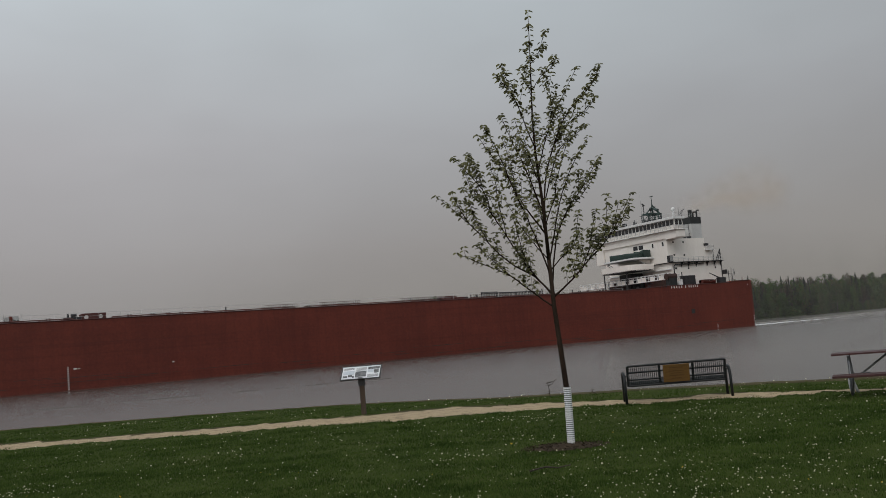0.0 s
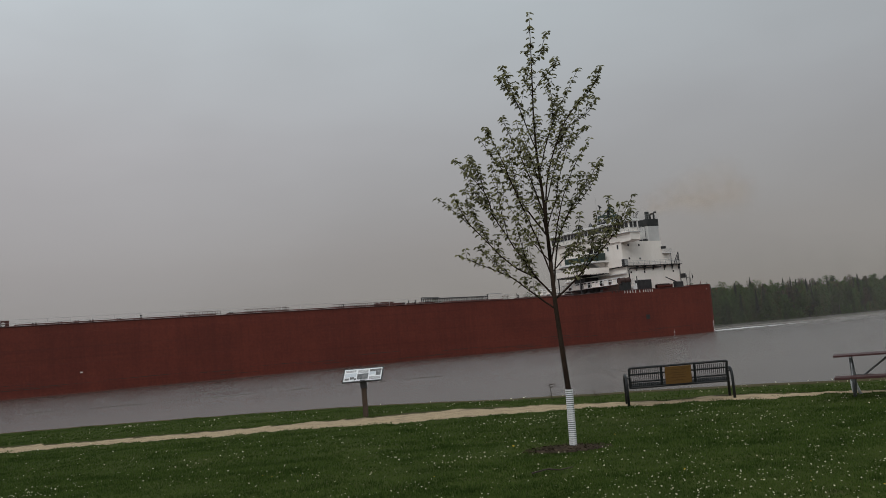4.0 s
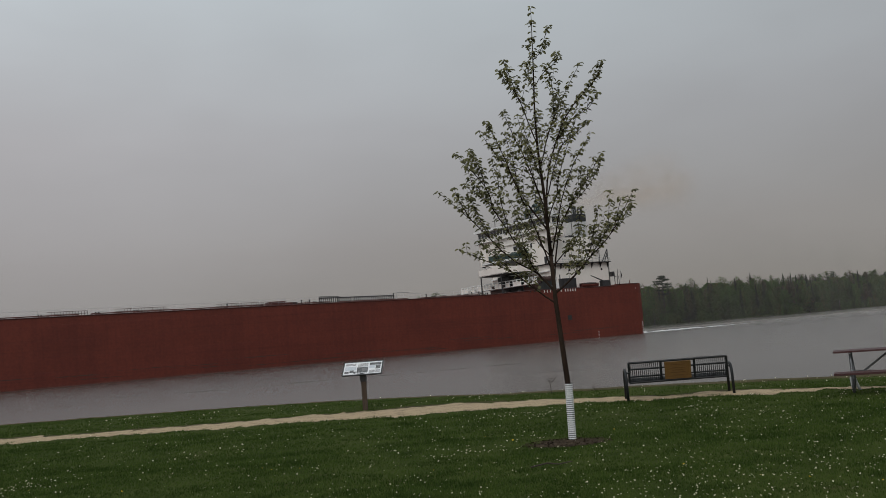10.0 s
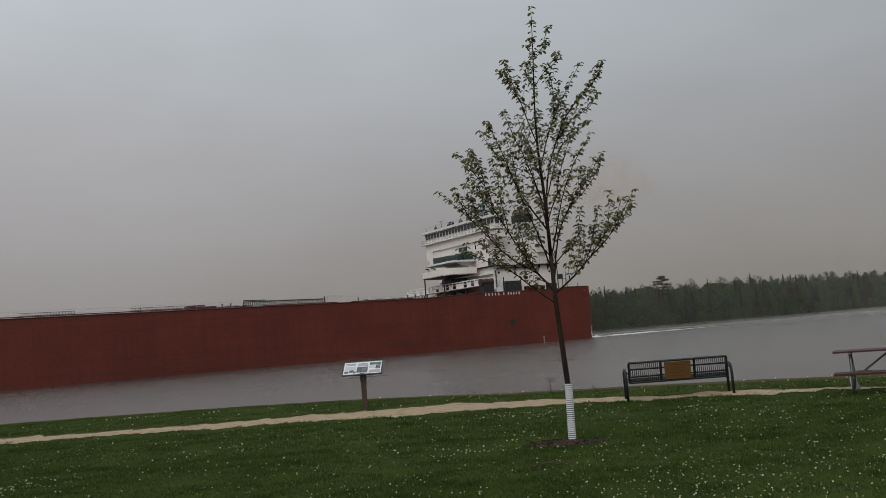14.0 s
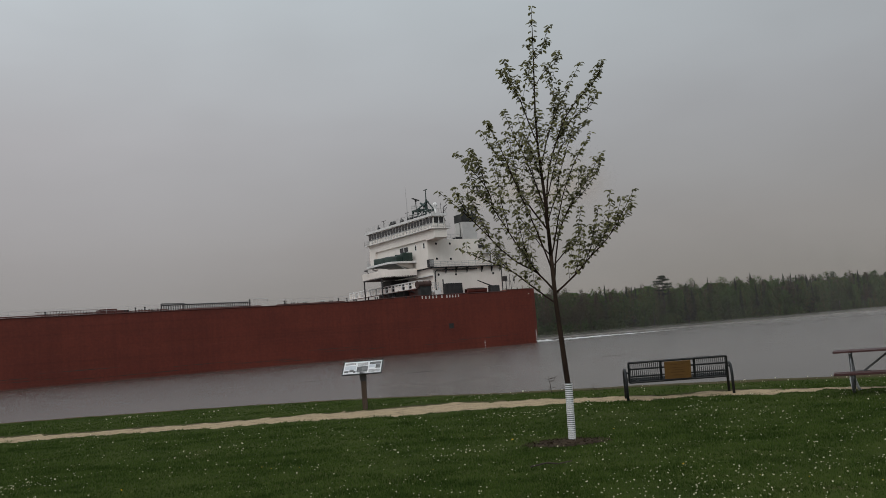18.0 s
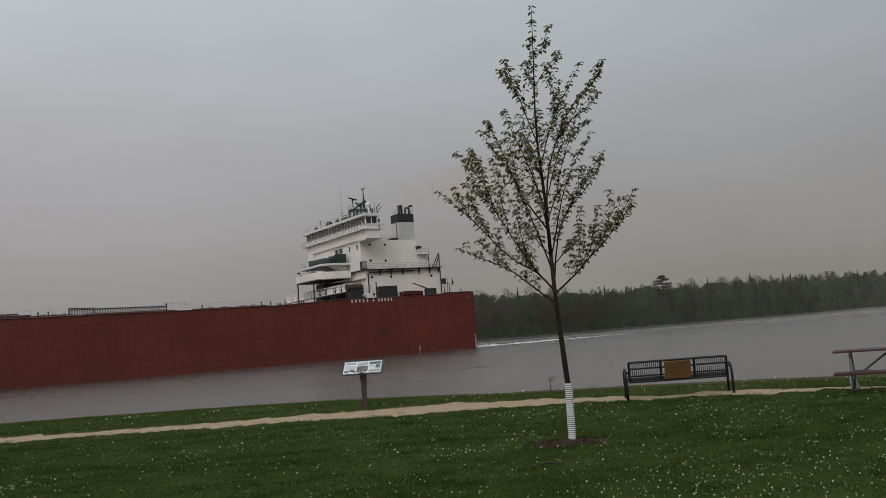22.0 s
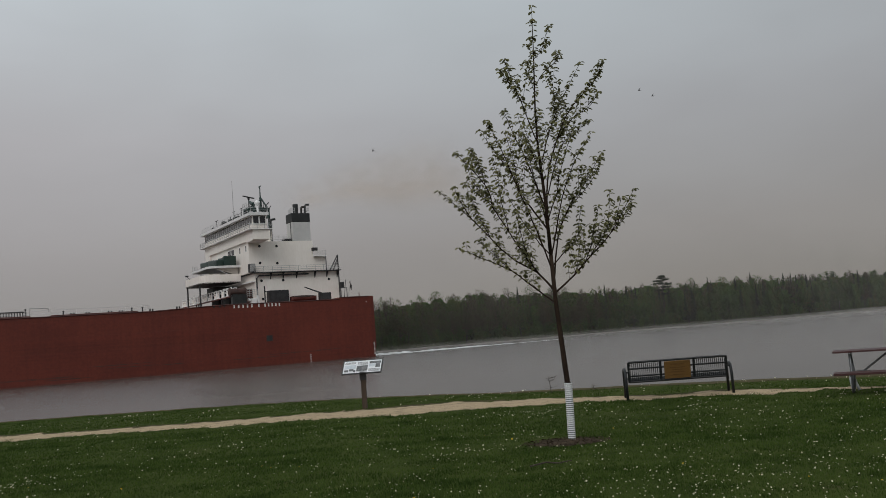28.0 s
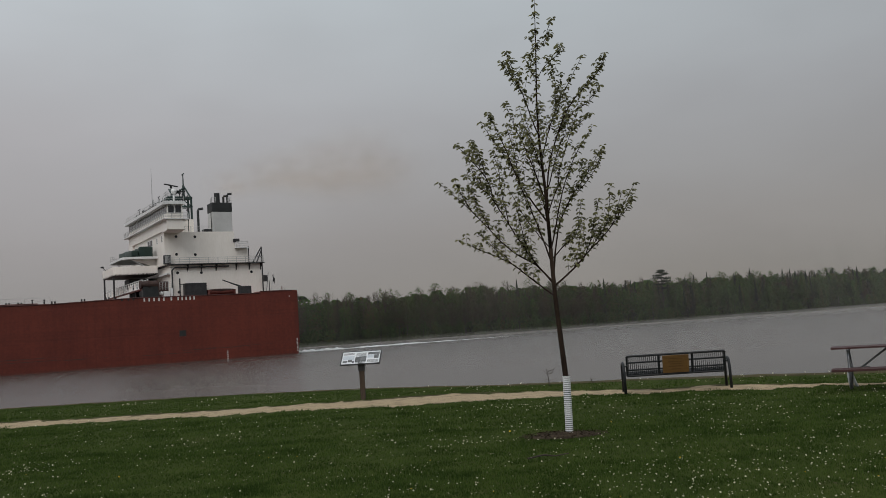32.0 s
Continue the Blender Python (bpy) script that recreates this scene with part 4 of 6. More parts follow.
def build_bridge(ship):
    # wall below the windows, then wings carried on tapered knees
    bm = box(B(), -1.4, 1.5, -11.2, 11.2, 22.3, 24.0, 0.03)
    bridge = part("bridge", bm, M["white"], ship, "white full-width navigation bridge with dark windows")
    bm = prism(B(), [(11.2, 22.05), (14.5, 22.15), (14.8, 22.3), (14.8, 24.0), (11.2, 24.0)], "x", -1.4, 1.5)
    part("wing_knee", bm, M["white"], bridge)
    part("wing_wall", box(B(), -1.4, 1.47, -14.0, -11.2, 18.6, 24.0, 0.03), M["white"], bridge)
    bm = box(B(), -2.2, 2.2, -15.1, 15.1, 24.0, 24.13)
    part("bridge_gallery", bm, M["white_trim"], bridge)
    bm = box(B(), -1.3, 1.3, -14.4, 14.4, 24.13, 26.55)
    cabin = part("wheelhouse", bm, M["white"], bridge)
    bm = prism(B(), [(-1.6, 26.55), (2.05, 26.52), (2.05, 27.0), (1.7, 27.08), (-1.6, 27.05)], "y", -14.9, 14.9)
    part("wheelhouse_roof", bm, M["white_trim"], bridge)
    window_row(cabin, "bridge_window", 22, lambda i: pose(1.32, -13.6 + i * 1.295, 25.8, 0, 0, 90), 1.02, 1.2, M["rail"])
    window_row(cabin, "wing_window", 2, lambda i: pose(0.65 - i * 1.2, 14.42, 25.75, 0, 0, 0), 0.95, 1.3, M["white_trim"])
    rail_run(bridge, "gallery_rail", [(-2.1, 15.0, 24.13), (2.1, 15.0, 24.13), (2.1, -15.0, 24.13)], 0.95, 1.3, M["rail"], 4, 0.035)
    rail_run(bridge, "roof_rail", [(-1.5, 14.7, 26.98), (1.6, 14.7, 26.98), (1.6, -14.7, 26.98)], 1.0, 1.8, M["rail"], 2, 0.03)
    # casing behind the bridge
    bm = box(B(), -6.4, -1.32, -8.6, 3.0, 22.3, 25.6, 0.04)
    casing = part("bridge_casing", bm, M["white"], ship)
    rail_run(casing, "casing_rail", [(-1.5, 10.8, 22.3), (-6.8, 10.8, 22.3)], 1.0, 1.0, M["rail"], 3, 0.03)
    bm = tube(B(), [(-3.0, 11.6, 22.3), (-3.0, 11.6, 26.0)], 0.07, 6)
    tube(bm, [(-3.0, 11.6, 25.9), (-3.0, 11.6, 26.5)], 0.28, 8, 0.1)
    part("casing_post", bm, M["dark_steel"], casing, "thin dark post with a lamp on top")
    # windows in the front wall below
    window_row(ship, "front_door", 2, lambda i: pose(1.17, 6.4 + i * 3.4, 21.2, 0, 0, 90), 0.5, 1.0, M["white_trim"])
    window_row(ship, "front_window", 2, lambda i: pose(1.17, 0.4 + i * 1.9, 21.3, 0, 0, 90), 1.6, 1.0, M["white_trim"])
    # aerials, mast and radar
    bm = tube(B(), [(1.1, 3.9, 26.9), (1.05, 3.7, 34.7)], 0.09, 5, 0.03)
    part("whip_aerial", bm, M["rail"], ship)
    for y0 in (3.2, 7.4):
        bm = tube(tube(B(), [(0.8, y0, 27.0), (0.8, y0, 28.9)], 0.07, 5), [(0.8, y0 - 0.7, 28.9), (0.8, y0 + 0.7, 28.9)], 0.05, 5)
        part("aerial_post", bm, M["dark_steel"], ship)
    part("aerial_wire", tube(B(), [(0.8, 3.2, 28.2), (0.8, 7.4, 28.0)], 0.05, 5), M["dark_steel"], ship)
    part("roof_locker", box(B(), 0.2, 1.4, 4.0, 6.3, 26.98, 27.7, 0.1), M["dark_steel"], ship)
    for y0, r, up in ((0.6, 0.55, 0.9), (-4.6, 0.4, 0.7), (-10.2, 0.45, 0.8), (9.6, 0.4, 0.9)):
        bm = tube(tube(B(), [(0.7, y0, 26.98), (0.7, y0, 26.98 + up)], r, 9, r * 0.7), [(0.7, y0, 26.9 + up), (0.7, y0, 27.4 + up)], 0.08, 5)
        part("roof_ventilator", bm, M["dark_steel"], ship)
    part("roof_locker", box(B(), 0.4, 1.2, -3.5, -2.6, 26.98, 28.0, 0.1), M["dark_steel"], ship)
    bm = tube(tube(B(), [(0.8, -7.5, 27.0), (0.8, -7.5, 28.8)], 0.07, 5), [(0.8, -8.6, 28.75), (0.8, -6.6, 28.75)], 0.05, 5)
    part("aerial_post", bm, M["dark_steel"], ship)
    bm = B()
    for x, y in ((-6.2, 0.6), (-6.2, 2.7), (-2.1, 0.6), (-2.1, 2.7)):
        box(bm, x - 0.16, x + 0.16, y - 0.16, y + 0.16, 25.6, 29.6)
    for z, k in ((28.0, 0.1), (29.6, 0.17)):
        for y in (0.6, 2.7):
            box(bm, -6.4, -1.9, y - 0.16, y + 0.16, z - k, z + k)
        for x in (-6.2, -2.1):
            box(bm, x - 0.16, x + 0.16, 0.6, 2.7, z - k, z + k)
    for y in (0.6, 2.7):
        tube(bm, [(-2.1, y, 28.0), (-4.2, y, 29.6), (-6.2, y, 28.0)], 0.1, 5)
    # the mast proper: an upright post on two raked legs with a short crosstree
    tube(bm, [(-5.4, 0.8, 29.6), (-5.4, 0.8, 32.2)], 0.26, 7, 0.2)
    tube(bm, [(-5.4, 0.8, 32.2), (-5.4, 0.8, 34.3)], 0.13, 6, 0.08)
    tube(bm, [(-2.4, 1.4, 29.6), (-5.3, 0.9, 31.6)], 0.16, 6)
    tube(bm, [(-6.2, 2.6, 29.6), (-5.5, 0.9, 31.9)], 0.16, 6)
    tube(bm, [(-5.4, 0.1, 34.25), (-5.4, 1.5, 34.25)], 0.1, 5)
    tube(bm, [(-5.4, -0.3, 31.5), (-5.4, 1.9, 31.5)], 0.09, 5)
    mast = part("radar_mast", bm, M["mast_green"], ship, "dark green braced mast with radar scanners")
    rail_run(mast, "mast_rail", [(-1.9, 2.8, 29.75), (-1.9, 0.4, 29.75), (-6.4, 0.4, 29.75)], 0.95, 1.1, M["rail"], 2, 0.03)
    for x, y, z, turn, w, stem in ((-3.4, -0.2, 32.3, 40, 1.95, 2.6), (-4.6, 1.0, 31.0, 35, 0.9, 1.2)):
        bm = tube(box(B(), -0.16, 0.16, -w, w, -0.1, 0.1, 0.05), [(0, 0, -0.1), (0, 0, -0.45)], 0.22, 8)
        tube(bm, [(0, 0, -0.45), (0, 0, -stem)], 0.11, 6)
        ob = part("radar_scanner", bm, M["dark_steel"], mast)
        ob.matrix_basis = pose(x, y, z, 0, 0, -90 + turn)
    # second radar on a stout pedestal, its scanner turned towards the bow
    bm = tube(B(), [(-2.1, 6.0, 27.0), (-2.1, 6.0, 30.0)], 0.2, 8)
    tube(bm, [(-2.1, 6.0, 29.9), (-1.9, 5.2, 30.3), (-1.8, 4.5, 30.75)], 0.42, 8, 0.16)
    part("radar_pedestal", bm, M["mast_green"], ship, "stout dark radar pedestal on the wheelhouse roof")
    bm = tube(ball(B(), (-0.4, 12.7, 29.04), 0.5, 3), [(-0.4, 12.7, 27.05), (-0.4, 12.7, 28.5)], 0.2, 8)
    part("satellite_dome", bm, M["white_trim"], ship, "white satellite dome", True)
    bm = tube(B(), [(-1.2, 13.6, 27.05), (-1.2, 13.6, 29.3)], 0.05, 5)
    tube(bm, [(-2.2, 11.8, 27.05), (-2.6, 13.6, 28.4)], 0.07, 5)
    tube(bm, [(-1.4, 14.2, 27.05), (-1.4, 14.2, 28.3), (-1.7, 15.0, 28.75)], 0.09, 5)
    part("signal_post", bm, M["dark_steel"], ship)


def build_funnel(ship):
    bm = box(B(), -11.0, -7.5, 8.1, 11.0, 22.3, 25.85, 0.12)
    funnel = part("funnel", bm, M["grey_funnel"], ship, "square light grey funnel with a black top")
    bm = box(B(), -11.05, -7.45, 8.05, 11.05, 25.85, 27.5, 0.12)
    part("funnel_cap", bm, M["black"], funnel, "black painted funnel top")
    bm = tube(B(), [(-8.75, 9.9, 27.4), (-8.75, 9.9, 29.3)], 0.5, 14)
    part("exhaust_pipe", bm, M["black"], funnel)
    for x, y, z in ((-10.0, 9.6, 28.6), (-10.5, 10.3, 28.9)):
        bm = tube(B(), [(x, y, 27.4), (x, y, z), (x - 0.15, y, z + 0.25), (x - 0.8, y, z + 0.3)], 0.2, 9)
        part("exhaust_pipe", bm, M["black"], funnel)
    rail_run(funnel, "funnel_rail", [(-8.0, 8.3, 27.5), (-7.5, 10.9, 27.5), (-8.2, 10.9, 27.5)], 0.95, 0.8, M["rail"], 2, 0.03)
    rail_run(funnel, "funnel_rail", [(-10.4, 10.9, 27.5), (-11.0, 10.9, 27.5), (-11.0, 8.4, 27.5)], 1.0, 0.8, M["rail"], 2, 0.03)
    bm = tube(B(), [(-7.45, 10.2, 22.3), (-7.45, 10.2, 25.8)], 0.06, 5)
    part("funnel_ladder", bm, M["dark_steel"], funnel)
    bm = tube(B(), [(-10.5, -8.0, 22.3), (-10.5, -8.0, 28.7), (-10.65, -8.0, 29.05), (-11.5, -8.0, 29.2)], 0.24, 10)
    part("casing_vent", bm, M["black"], ship, "slim black upright vent with a bent top")
    bm = box(B(), -7.3, -5.9, 9.4, 10.9, 22.3, 22.8, 0.15)
    part("roof_fan", bm, M["dark_steel"], ship)


def ship_pose(t):
    """The freighter runs straight at a steady 3.7 m/s."""
    run = curve(t, [(0, -1.66), (6, 20.2), (9, 31.2), (13, 45.78), (19, 67.6), (23, 82.4), (28, 100.8), (32, 115.7)])
    return pose(46.45 - 0.85563 * run, 228.21 - 0.51758 * run, WATER, 0, 0, -148.83)


ship = thing("lake_freighter", ship_pose(0), "long oxide-red lake freighter with white aft superstructure under way", "ship")
build_hull(ship)
build_deck_gear(ship)
build_house(ship)
build_front(ship)
build_bridge(ship)
build_funnel(ship)


# ---- wake and smoke that go along with the freighter ----
def build_wake():
    """Churned foam astern: low uneven ridges end to end, thinning out along the track, with loose flecks beside them."""
    ob = thing("wake", ship_pose(0), "white churned foam trailing astern of the freighter", "foam")
    rnd = random.Random(11)
    for k in range(11):
        u = k / 10
        x0, long = -21.3 - 5.2 * k, 5.6
        bm = B()
        rows = []
        for i in range(15):
            v = i / 14
            x = x0 - long * v
            swell = max(0.0, 0.55 + 0.9 * noise.noise(Vector((x * 0.35, 2.0, k * 0.1))) + 0.5 * noise.noise(Vector((x * 1.3, 7.0, 0)))) * (1 - 0.97 * u ** 0.6)
            tall = (0.03 * (1 - u) + 0.75 * swell) * (0.25 + 0.75 * math.sin(math.pi * (0.08 + 0.84 * v)) ** 0.5)
            mid = 1.2 * noise.noise(Vector((x * 0.12, 0, 4))) - 3.0 * u
            wide = 1.3 + 2.2 * u
            rows.append([bm.verts.new((x, mid + wide * s + 0.2 * noise.noise(Vector((x, s, 9))), -0.12 + (tall + 0.12) * h + 0.12 * h * noise.noise(Vector((x * 2.1, s * 3, 5))) * (1 - u))) for s, h in ((-1, 0), (-0.6, 0.55), (-0.2, 0.9), (0.2, 1.0), (0.6, 0.6), (1, 0))])
        for a, b in zip(rows, rows[1:]):
            for j in range(5):
                bm.faces.new((a[j], b[j], b[j + 1], a[j + 1]))
        part("foam_crest", bm, M["foam"], ob, "", True)
    fleck = link("foam_fleck", ball(B(), (0, 0, 0), 1.0, 1, (2.2, 1.0, 0.5)), M["foam"], True)
    for k in range(60):
        u = rnd.random() ** 1.6
        s = rnd.uniform(0.10, 0.34) * (1.1 - 0.8 * u)
        piece("foam_fleck", fleck, ob, pose(-21.5 - 62 * u, rnd.gauss(1.5, 2.2) - 3 * u, -0.02) @ Matrix.Scale(s, 4))
    return ob


def build_smoke():
    """Thin puffs, each an open, dented bowl, strung out astern of the funnel."""
    ob = thing("exhaust_smoke", ship_pose(0), "faint brown exhaust smoke drifting from the funnel", "smoke")
    rnd = random.Random(4)
    for k in range(6):
        u = k / 5
        bm = B()
        ball(bm, (0, 0, 0), 1.0, 3)
        bmesh.ops.delete(bm, geom=[v for v in bm.verts if v.co.y < 0.02], context="VERTS")
        s = rnd.uniform(0, 50)
        for v in bm.verts:
            v.co.y = v.co.y * 0.15 + 0.12 * noise.noise(v.co * 1.5 + Vector((s, 0, 0)))
        p = part("smoke_puff", bm, M["smoke"], ob, "", True)
        r = 4.2 + 7.2 * u
        p.matrix_basis = pose(-11.0 - 31 * u, 9.5 - k * 0.9, 31.4 + 5.0 * u ** 0.75 + rnd.uniform(-0.6, 0.6), 0, rnd.uniform(-12, 12), rnd.uniform(-14, 14)) @ Matrix.Diagonal((r * 1.6, r, r * 0.95, 1))
        p.visible_shadow = False
    return ob


def build_ripples():
    """Long low wave crests left on the water by the passing hull."""
    ob = thing("wave_crests", pose(0, 0, WATER), "long thin dark wave crests drifting on the grey river", "waves")
    rnd = random.Random(12)
    # centre, length, height
    for x, y, long, tall in ((-38.5, 76.5, 4.0, 0.04), (-31.5, 75.0, 5.5, 0.06), (-26.5, 75.5, 3.5, 0.03), (-23.0, 76.5, 5.0, 0.08), (-17.2, 77.5, 2.6, 0.06), (-14.2, 77.5, 1.6, 0.04), (-11.2, 78.5, 3.6, 0.035), (-7.0, 79.0, 4.0, 0.06), (-20, 86, 5.0, 0.03), (-28.5, 92.0, 6.0, 0.04), (-52, 78, 6.0, 0.05)):
        bm = B()
        n = 14
        rows = []
        for i in range(n + 1):
            u = i / n
            h = 1.15 * tall * math.sin(math.pi * u) ** 0.7 * (0.75 + 0.35 * rnd.random())
            px, w = (u - 0.5) * long, 0.45 * noise.noise(Vector((u * 3, x, 0)))
            rows.append([bm.verts.new((px, w + dy, dz)) for dy, dz in ((-0.05, -0.01), (-0.02, h), (0.02, h), (0.35, -0.01))])
        for a, b in zip(rows, rows[1:]):
            for k in range(3):
                bm.faces.new((a[k], b[k], b[k + 1], a[k + 1]))
        p = part("wave_crest", bm, M["water"], ob, "", True)
        p.matrix_basis = pose(x, y, 0, 0, 0, 2)
    return ob


def build_foot_skirt():
    """Low added skirt along the foot of the hull, thinning upwards; imitates its blurred reflection."""
    ob = thing("hull_foot_skirt", ship_pose(0), "thin tinted skirt added to soften the foot of the hull", "spray")
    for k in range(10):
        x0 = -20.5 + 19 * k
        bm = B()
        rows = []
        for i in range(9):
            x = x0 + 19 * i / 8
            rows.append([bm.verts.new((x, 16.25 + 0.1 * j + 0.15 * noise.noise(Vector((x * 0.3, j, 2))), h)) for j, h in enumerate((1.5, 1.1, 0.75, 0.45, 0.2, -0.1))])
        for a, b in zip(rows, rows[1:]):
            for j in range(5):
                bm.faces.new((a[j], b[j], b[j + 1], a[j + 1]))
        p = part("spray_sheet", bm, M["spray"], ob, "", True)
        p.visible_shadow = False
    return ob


def bare_width(x):
    """How far the bare earth reaches in from the river's edge; wider beside the bench and table."""
    return max(0.2, 0.3 + 0.12 * wobble(x, 12, 0.8) + 0.16 * wobble(x, 14, 2.6) + 0.55 * min(max((x - 0.2) / 3.0, 0.0), 1.0))


def build_worn_turf():
    """Bare, trodden earth along the river's edge, and a thin dark edge along the path."""
    def strip(near, far, lay):
        verts, faces = [], []
        xs = [-30 + i * 0.16 for i in range(290)]
        for x in xs:
            a, b = near(x), far(x)
            for k in range(7):
                y = a + (b - a) * k / 6
                verts.append((x, y, height(x, y) + (0.003 if k in (0, 6) else lay)))
        for i in range(len(xs) - 1):
            for k in range(6):
                p = i * 7 + k
                faces.append((p, p + 7, p + 8, p + 1))
        raw("worn_turf", verts, faces, M["worn"], "structure", "bare brown earth and thin turf beside the path and the water", "ground", True)

    strip(lambda x: curve(x, FAR) - 0.25, lambda x: curve(x, FAR) + max(0.02, 0.16 + 0.24 * wobble(x, 3, 1.1) + 0.22 * wobble(x, 5, 3.7)), 0.011)
    strip(lambda x: bank_edge(x) - bare_width(x), lambda x: bank_edge(x) - 0.04, 0.013)


ripples = build_ripples()
spray = build_foot_skirt()
build_worn_turf()
wake = build_wake()
smoke = build_smoke()


# ---- the park: tree, bench, table, sign ----
def build_maple():
    tree = thing("young_maple_tree", pose(1.46, 12.61, 0.03) @ Matrix.Scale(0.98, 4), "slender young maple with small drooping new leaves", "tree")
    rnd = random.Random(21)
    lead = [(0.022, 0, -0.12), (0.028, 0, 0.5), (0.030, 0, 0.75), (-0.005, 0, 1.4), (-0.03, 0, 1.87), (-0.04, 0, 2.5), (-0.05, 0.01, 3.3), (-0.085, 0.0, 4.0), (-0.08, 0.02, 4.5), (-0.03, 0.0, 5.4), (0.0, 0.0, 6.04)]
    bm = tube(B(), lead[:6], 0.046, 10, 0.028)
    tube(bm, lead[5:], 0.026, 8, 0.003)
    part("trunk", bm, M["bark"], tree, "straight dark trunk", True)
    lines = {}
    runs = [("lead", [Vector(p) for p in lead[6:]], 0.15)]

    def smooth(pts, n):
        """A flowing line through a few points."""
        pts = [pts[0] * 2 - pts[1]] + pts + [pts[-1] * 2 - pts[-2]]
        out = []
        for a, b, c, d in zip(pts, pts[1:], pts[2:], pts[3:]):
            for k in range(n):
                u = k / n
                out.append(0.5 * (b * 2 + (c - a) * u + (a * 2 - b * 5 + c * 4 - d) * u * u + (b * 3 - a - c * 3 + d) * u ** 3))
        return out + [pts[-2]]

    def limb(name, deep, r, *way, fork=""):
        """A limb through (across, up) places; deep: how far its tip stands towards the river."""
        x, z = way[0]
        if fork:
            foot = min(lines[fork], key=lambda p: (p.x - x) ** 2 + (p.z - z) ** 2)
        else:
            foot = Vector((curve(z, [(p[2], p[0]) for p in lead]), 0.0, z - 0.02))
        pts = [foot]
        for i, (px, pz) in enumerate(way[1:]):
            u = (i + 1) / (len(way) - 1)
            y = foot.y + (deep - foot.y) * u ** 1.2
            k = 1 + y * 0.078
            pts.append(Vector((px * k + 1.49 * (k - 1), y, pz * k - 1.5 * (k - 1))))
        line = smooth(pts, 4)
        for i, p in enumerate(line[1:-1]):
            p += Vector((rnd.uniform(-1, 1), rnd.uniform(-1, 1), 0)) * 0.006
        lines[name] = line
        part("limb", tube(B(), line, r * 0.8, 7, 0.0028), M["bark"], tree, "", True)
        runs.append((name, line, 0.10 if fork else 0.30))

    # limbs on the river's upstream side, from the lowest up
    limb("low_a", 0.30, 0.017, (-0.04, 1.87), (-0.22, 2.0), (-0.60, 2.33), (-0.98, 2.53), (-1.30, 2.70))
    limb("low_b", 0.5, 0.008, (-0.6, 2.33), (-0.80, 2.54), (-1.03, 2.78), fork="low_a")
    limb("main_b", 0.10, 0.020, (-0.06, 2.03), (-0.25, 2.28), (-0.62, 2.54), (-1.09, 3.09), (-1.51, 3.51))
    limb("main_c", -0.20, 0.009, (-1.09, 3.09), (-1.19, 3.28), (-1.28, 3.47), fork="main_b")
    limb("mid_a", -0.35, 0.016, (-0.21, 2.2), (-0.36, 2.46), (-0.66, 3.0), (-0.82, 3.28), (-1.16, 3.60), fork="main_b")
    limb("mid_b", -0.55, 0.011, (-0.78, 3.21), (-0.84, 3.49), (-1.0, 3.74), (-1.24, 4.03), fork="mid_a")
    limb("mid_c", -0.25, 0.008, (-0.84, 3.49), (-0.90, 3.77), (-1.0, 4.0), fork="mid_b")
    limb("high_a", 0.40, 0.016, (-0.04, 2.87), (-0.36, 3.37), (-0.49, 3.70), (-0.66, 3.96), (-0.88, 4.32))
    limb("high_b", -0.45, 0.015, (-0.03, 2.3), (-0.20, 2.85), (-0.39, 3.41), (-0.66, 4.20), (-0.77, 4.43))
    limb("steep_a", 0.25, 0.012, (-0.04, 3.15), (-0.27, 3.88), (-0.39, 4.17), (-0.52, 4.58))
    limb("steep_b", -0.10, 0.011, (-0.08, 4.10), (-0.27, 4.69), (-0.37, 5.02), (-0.46, 5.31))
    limb("steep_c", -0.30, 0.007, (-0.23, 4.61), (-0.31, 4.81), (-0.53, 5.17), fork="steep_b")
    limb("spur_a", 0.05, 0.005, (-0.02, 5.36), (-0.06, 5.40), (-0.13, 5.49))
    limb("spur_b", -0.10, 0.006, (-0.05, 4.83), (-0.11, 5.04), (-0.14, 5.25))
    limb("inner_a", 0.55, 0.012, (-0.04, 2.67), (-0.08, 3.07), (-0.18, 3.64), (-0.33, 4.51))
    limb("inner_b", 0.65, 0.011, (-0.04, 2.52), (-0.18, 2.68), (-0.35, 2.94), (-0.58, 3.41))
    limb("inner_c", -0.60, 0.010, (-0.30, 2.38), (-0.38, 2.62), (-0.48, 3.14), fork="mid_a")
    limb("inner_d", -0.45, 0.008, (-0.06, 3.55), (-0.15, 3.87), (-0.26, 4.34))
    # and on the other side
    limb("right_a", -0.15, 0.019, (0.02, 2.0), (0.25, 2.20), (0.50, 2.45), (0.82, 2.75), (1.19, 3.33))
    limb("right_b", 0.25, 0.010, (0.50, 2.45), (0.64, 2.64), (0.78, 2.85), (0.85, 3.34), fork="right_a")
    limb("right_c", -0.40, 0.008, (0.42, 2.36), (0.53, 2.63), (0.66, 3.10), fork="right_a")
    limb("right_d", -0.05, 0.007, (0.76, 2.71), (0.90, 2.92), (1.0, 3.23), fork="right_a")
    limb("right_e", 0.15, 0.006, (0.22, 2.18), (0.30, 2.33), (0.42, 2.82), fork="right_a")
    limb("bow_a", 0.45, 0.012, (0.0, 2.37), (0.16, 2.54), (0.33, 2.68), (0.43, 3.15))
    limb("bow_b", 0.35, 0.016, (-0.01, 2.12), (0.08, 2.75), (0.28, 3.16), (0.55, 3.51), (0.79, 3.88))
    limb("bow_c", -0.45, 0.015, (-0.03, 2.48), (0.06, 2.82), (0.19, 3.29), (0.39, 3.75), (0.67, 4.17))
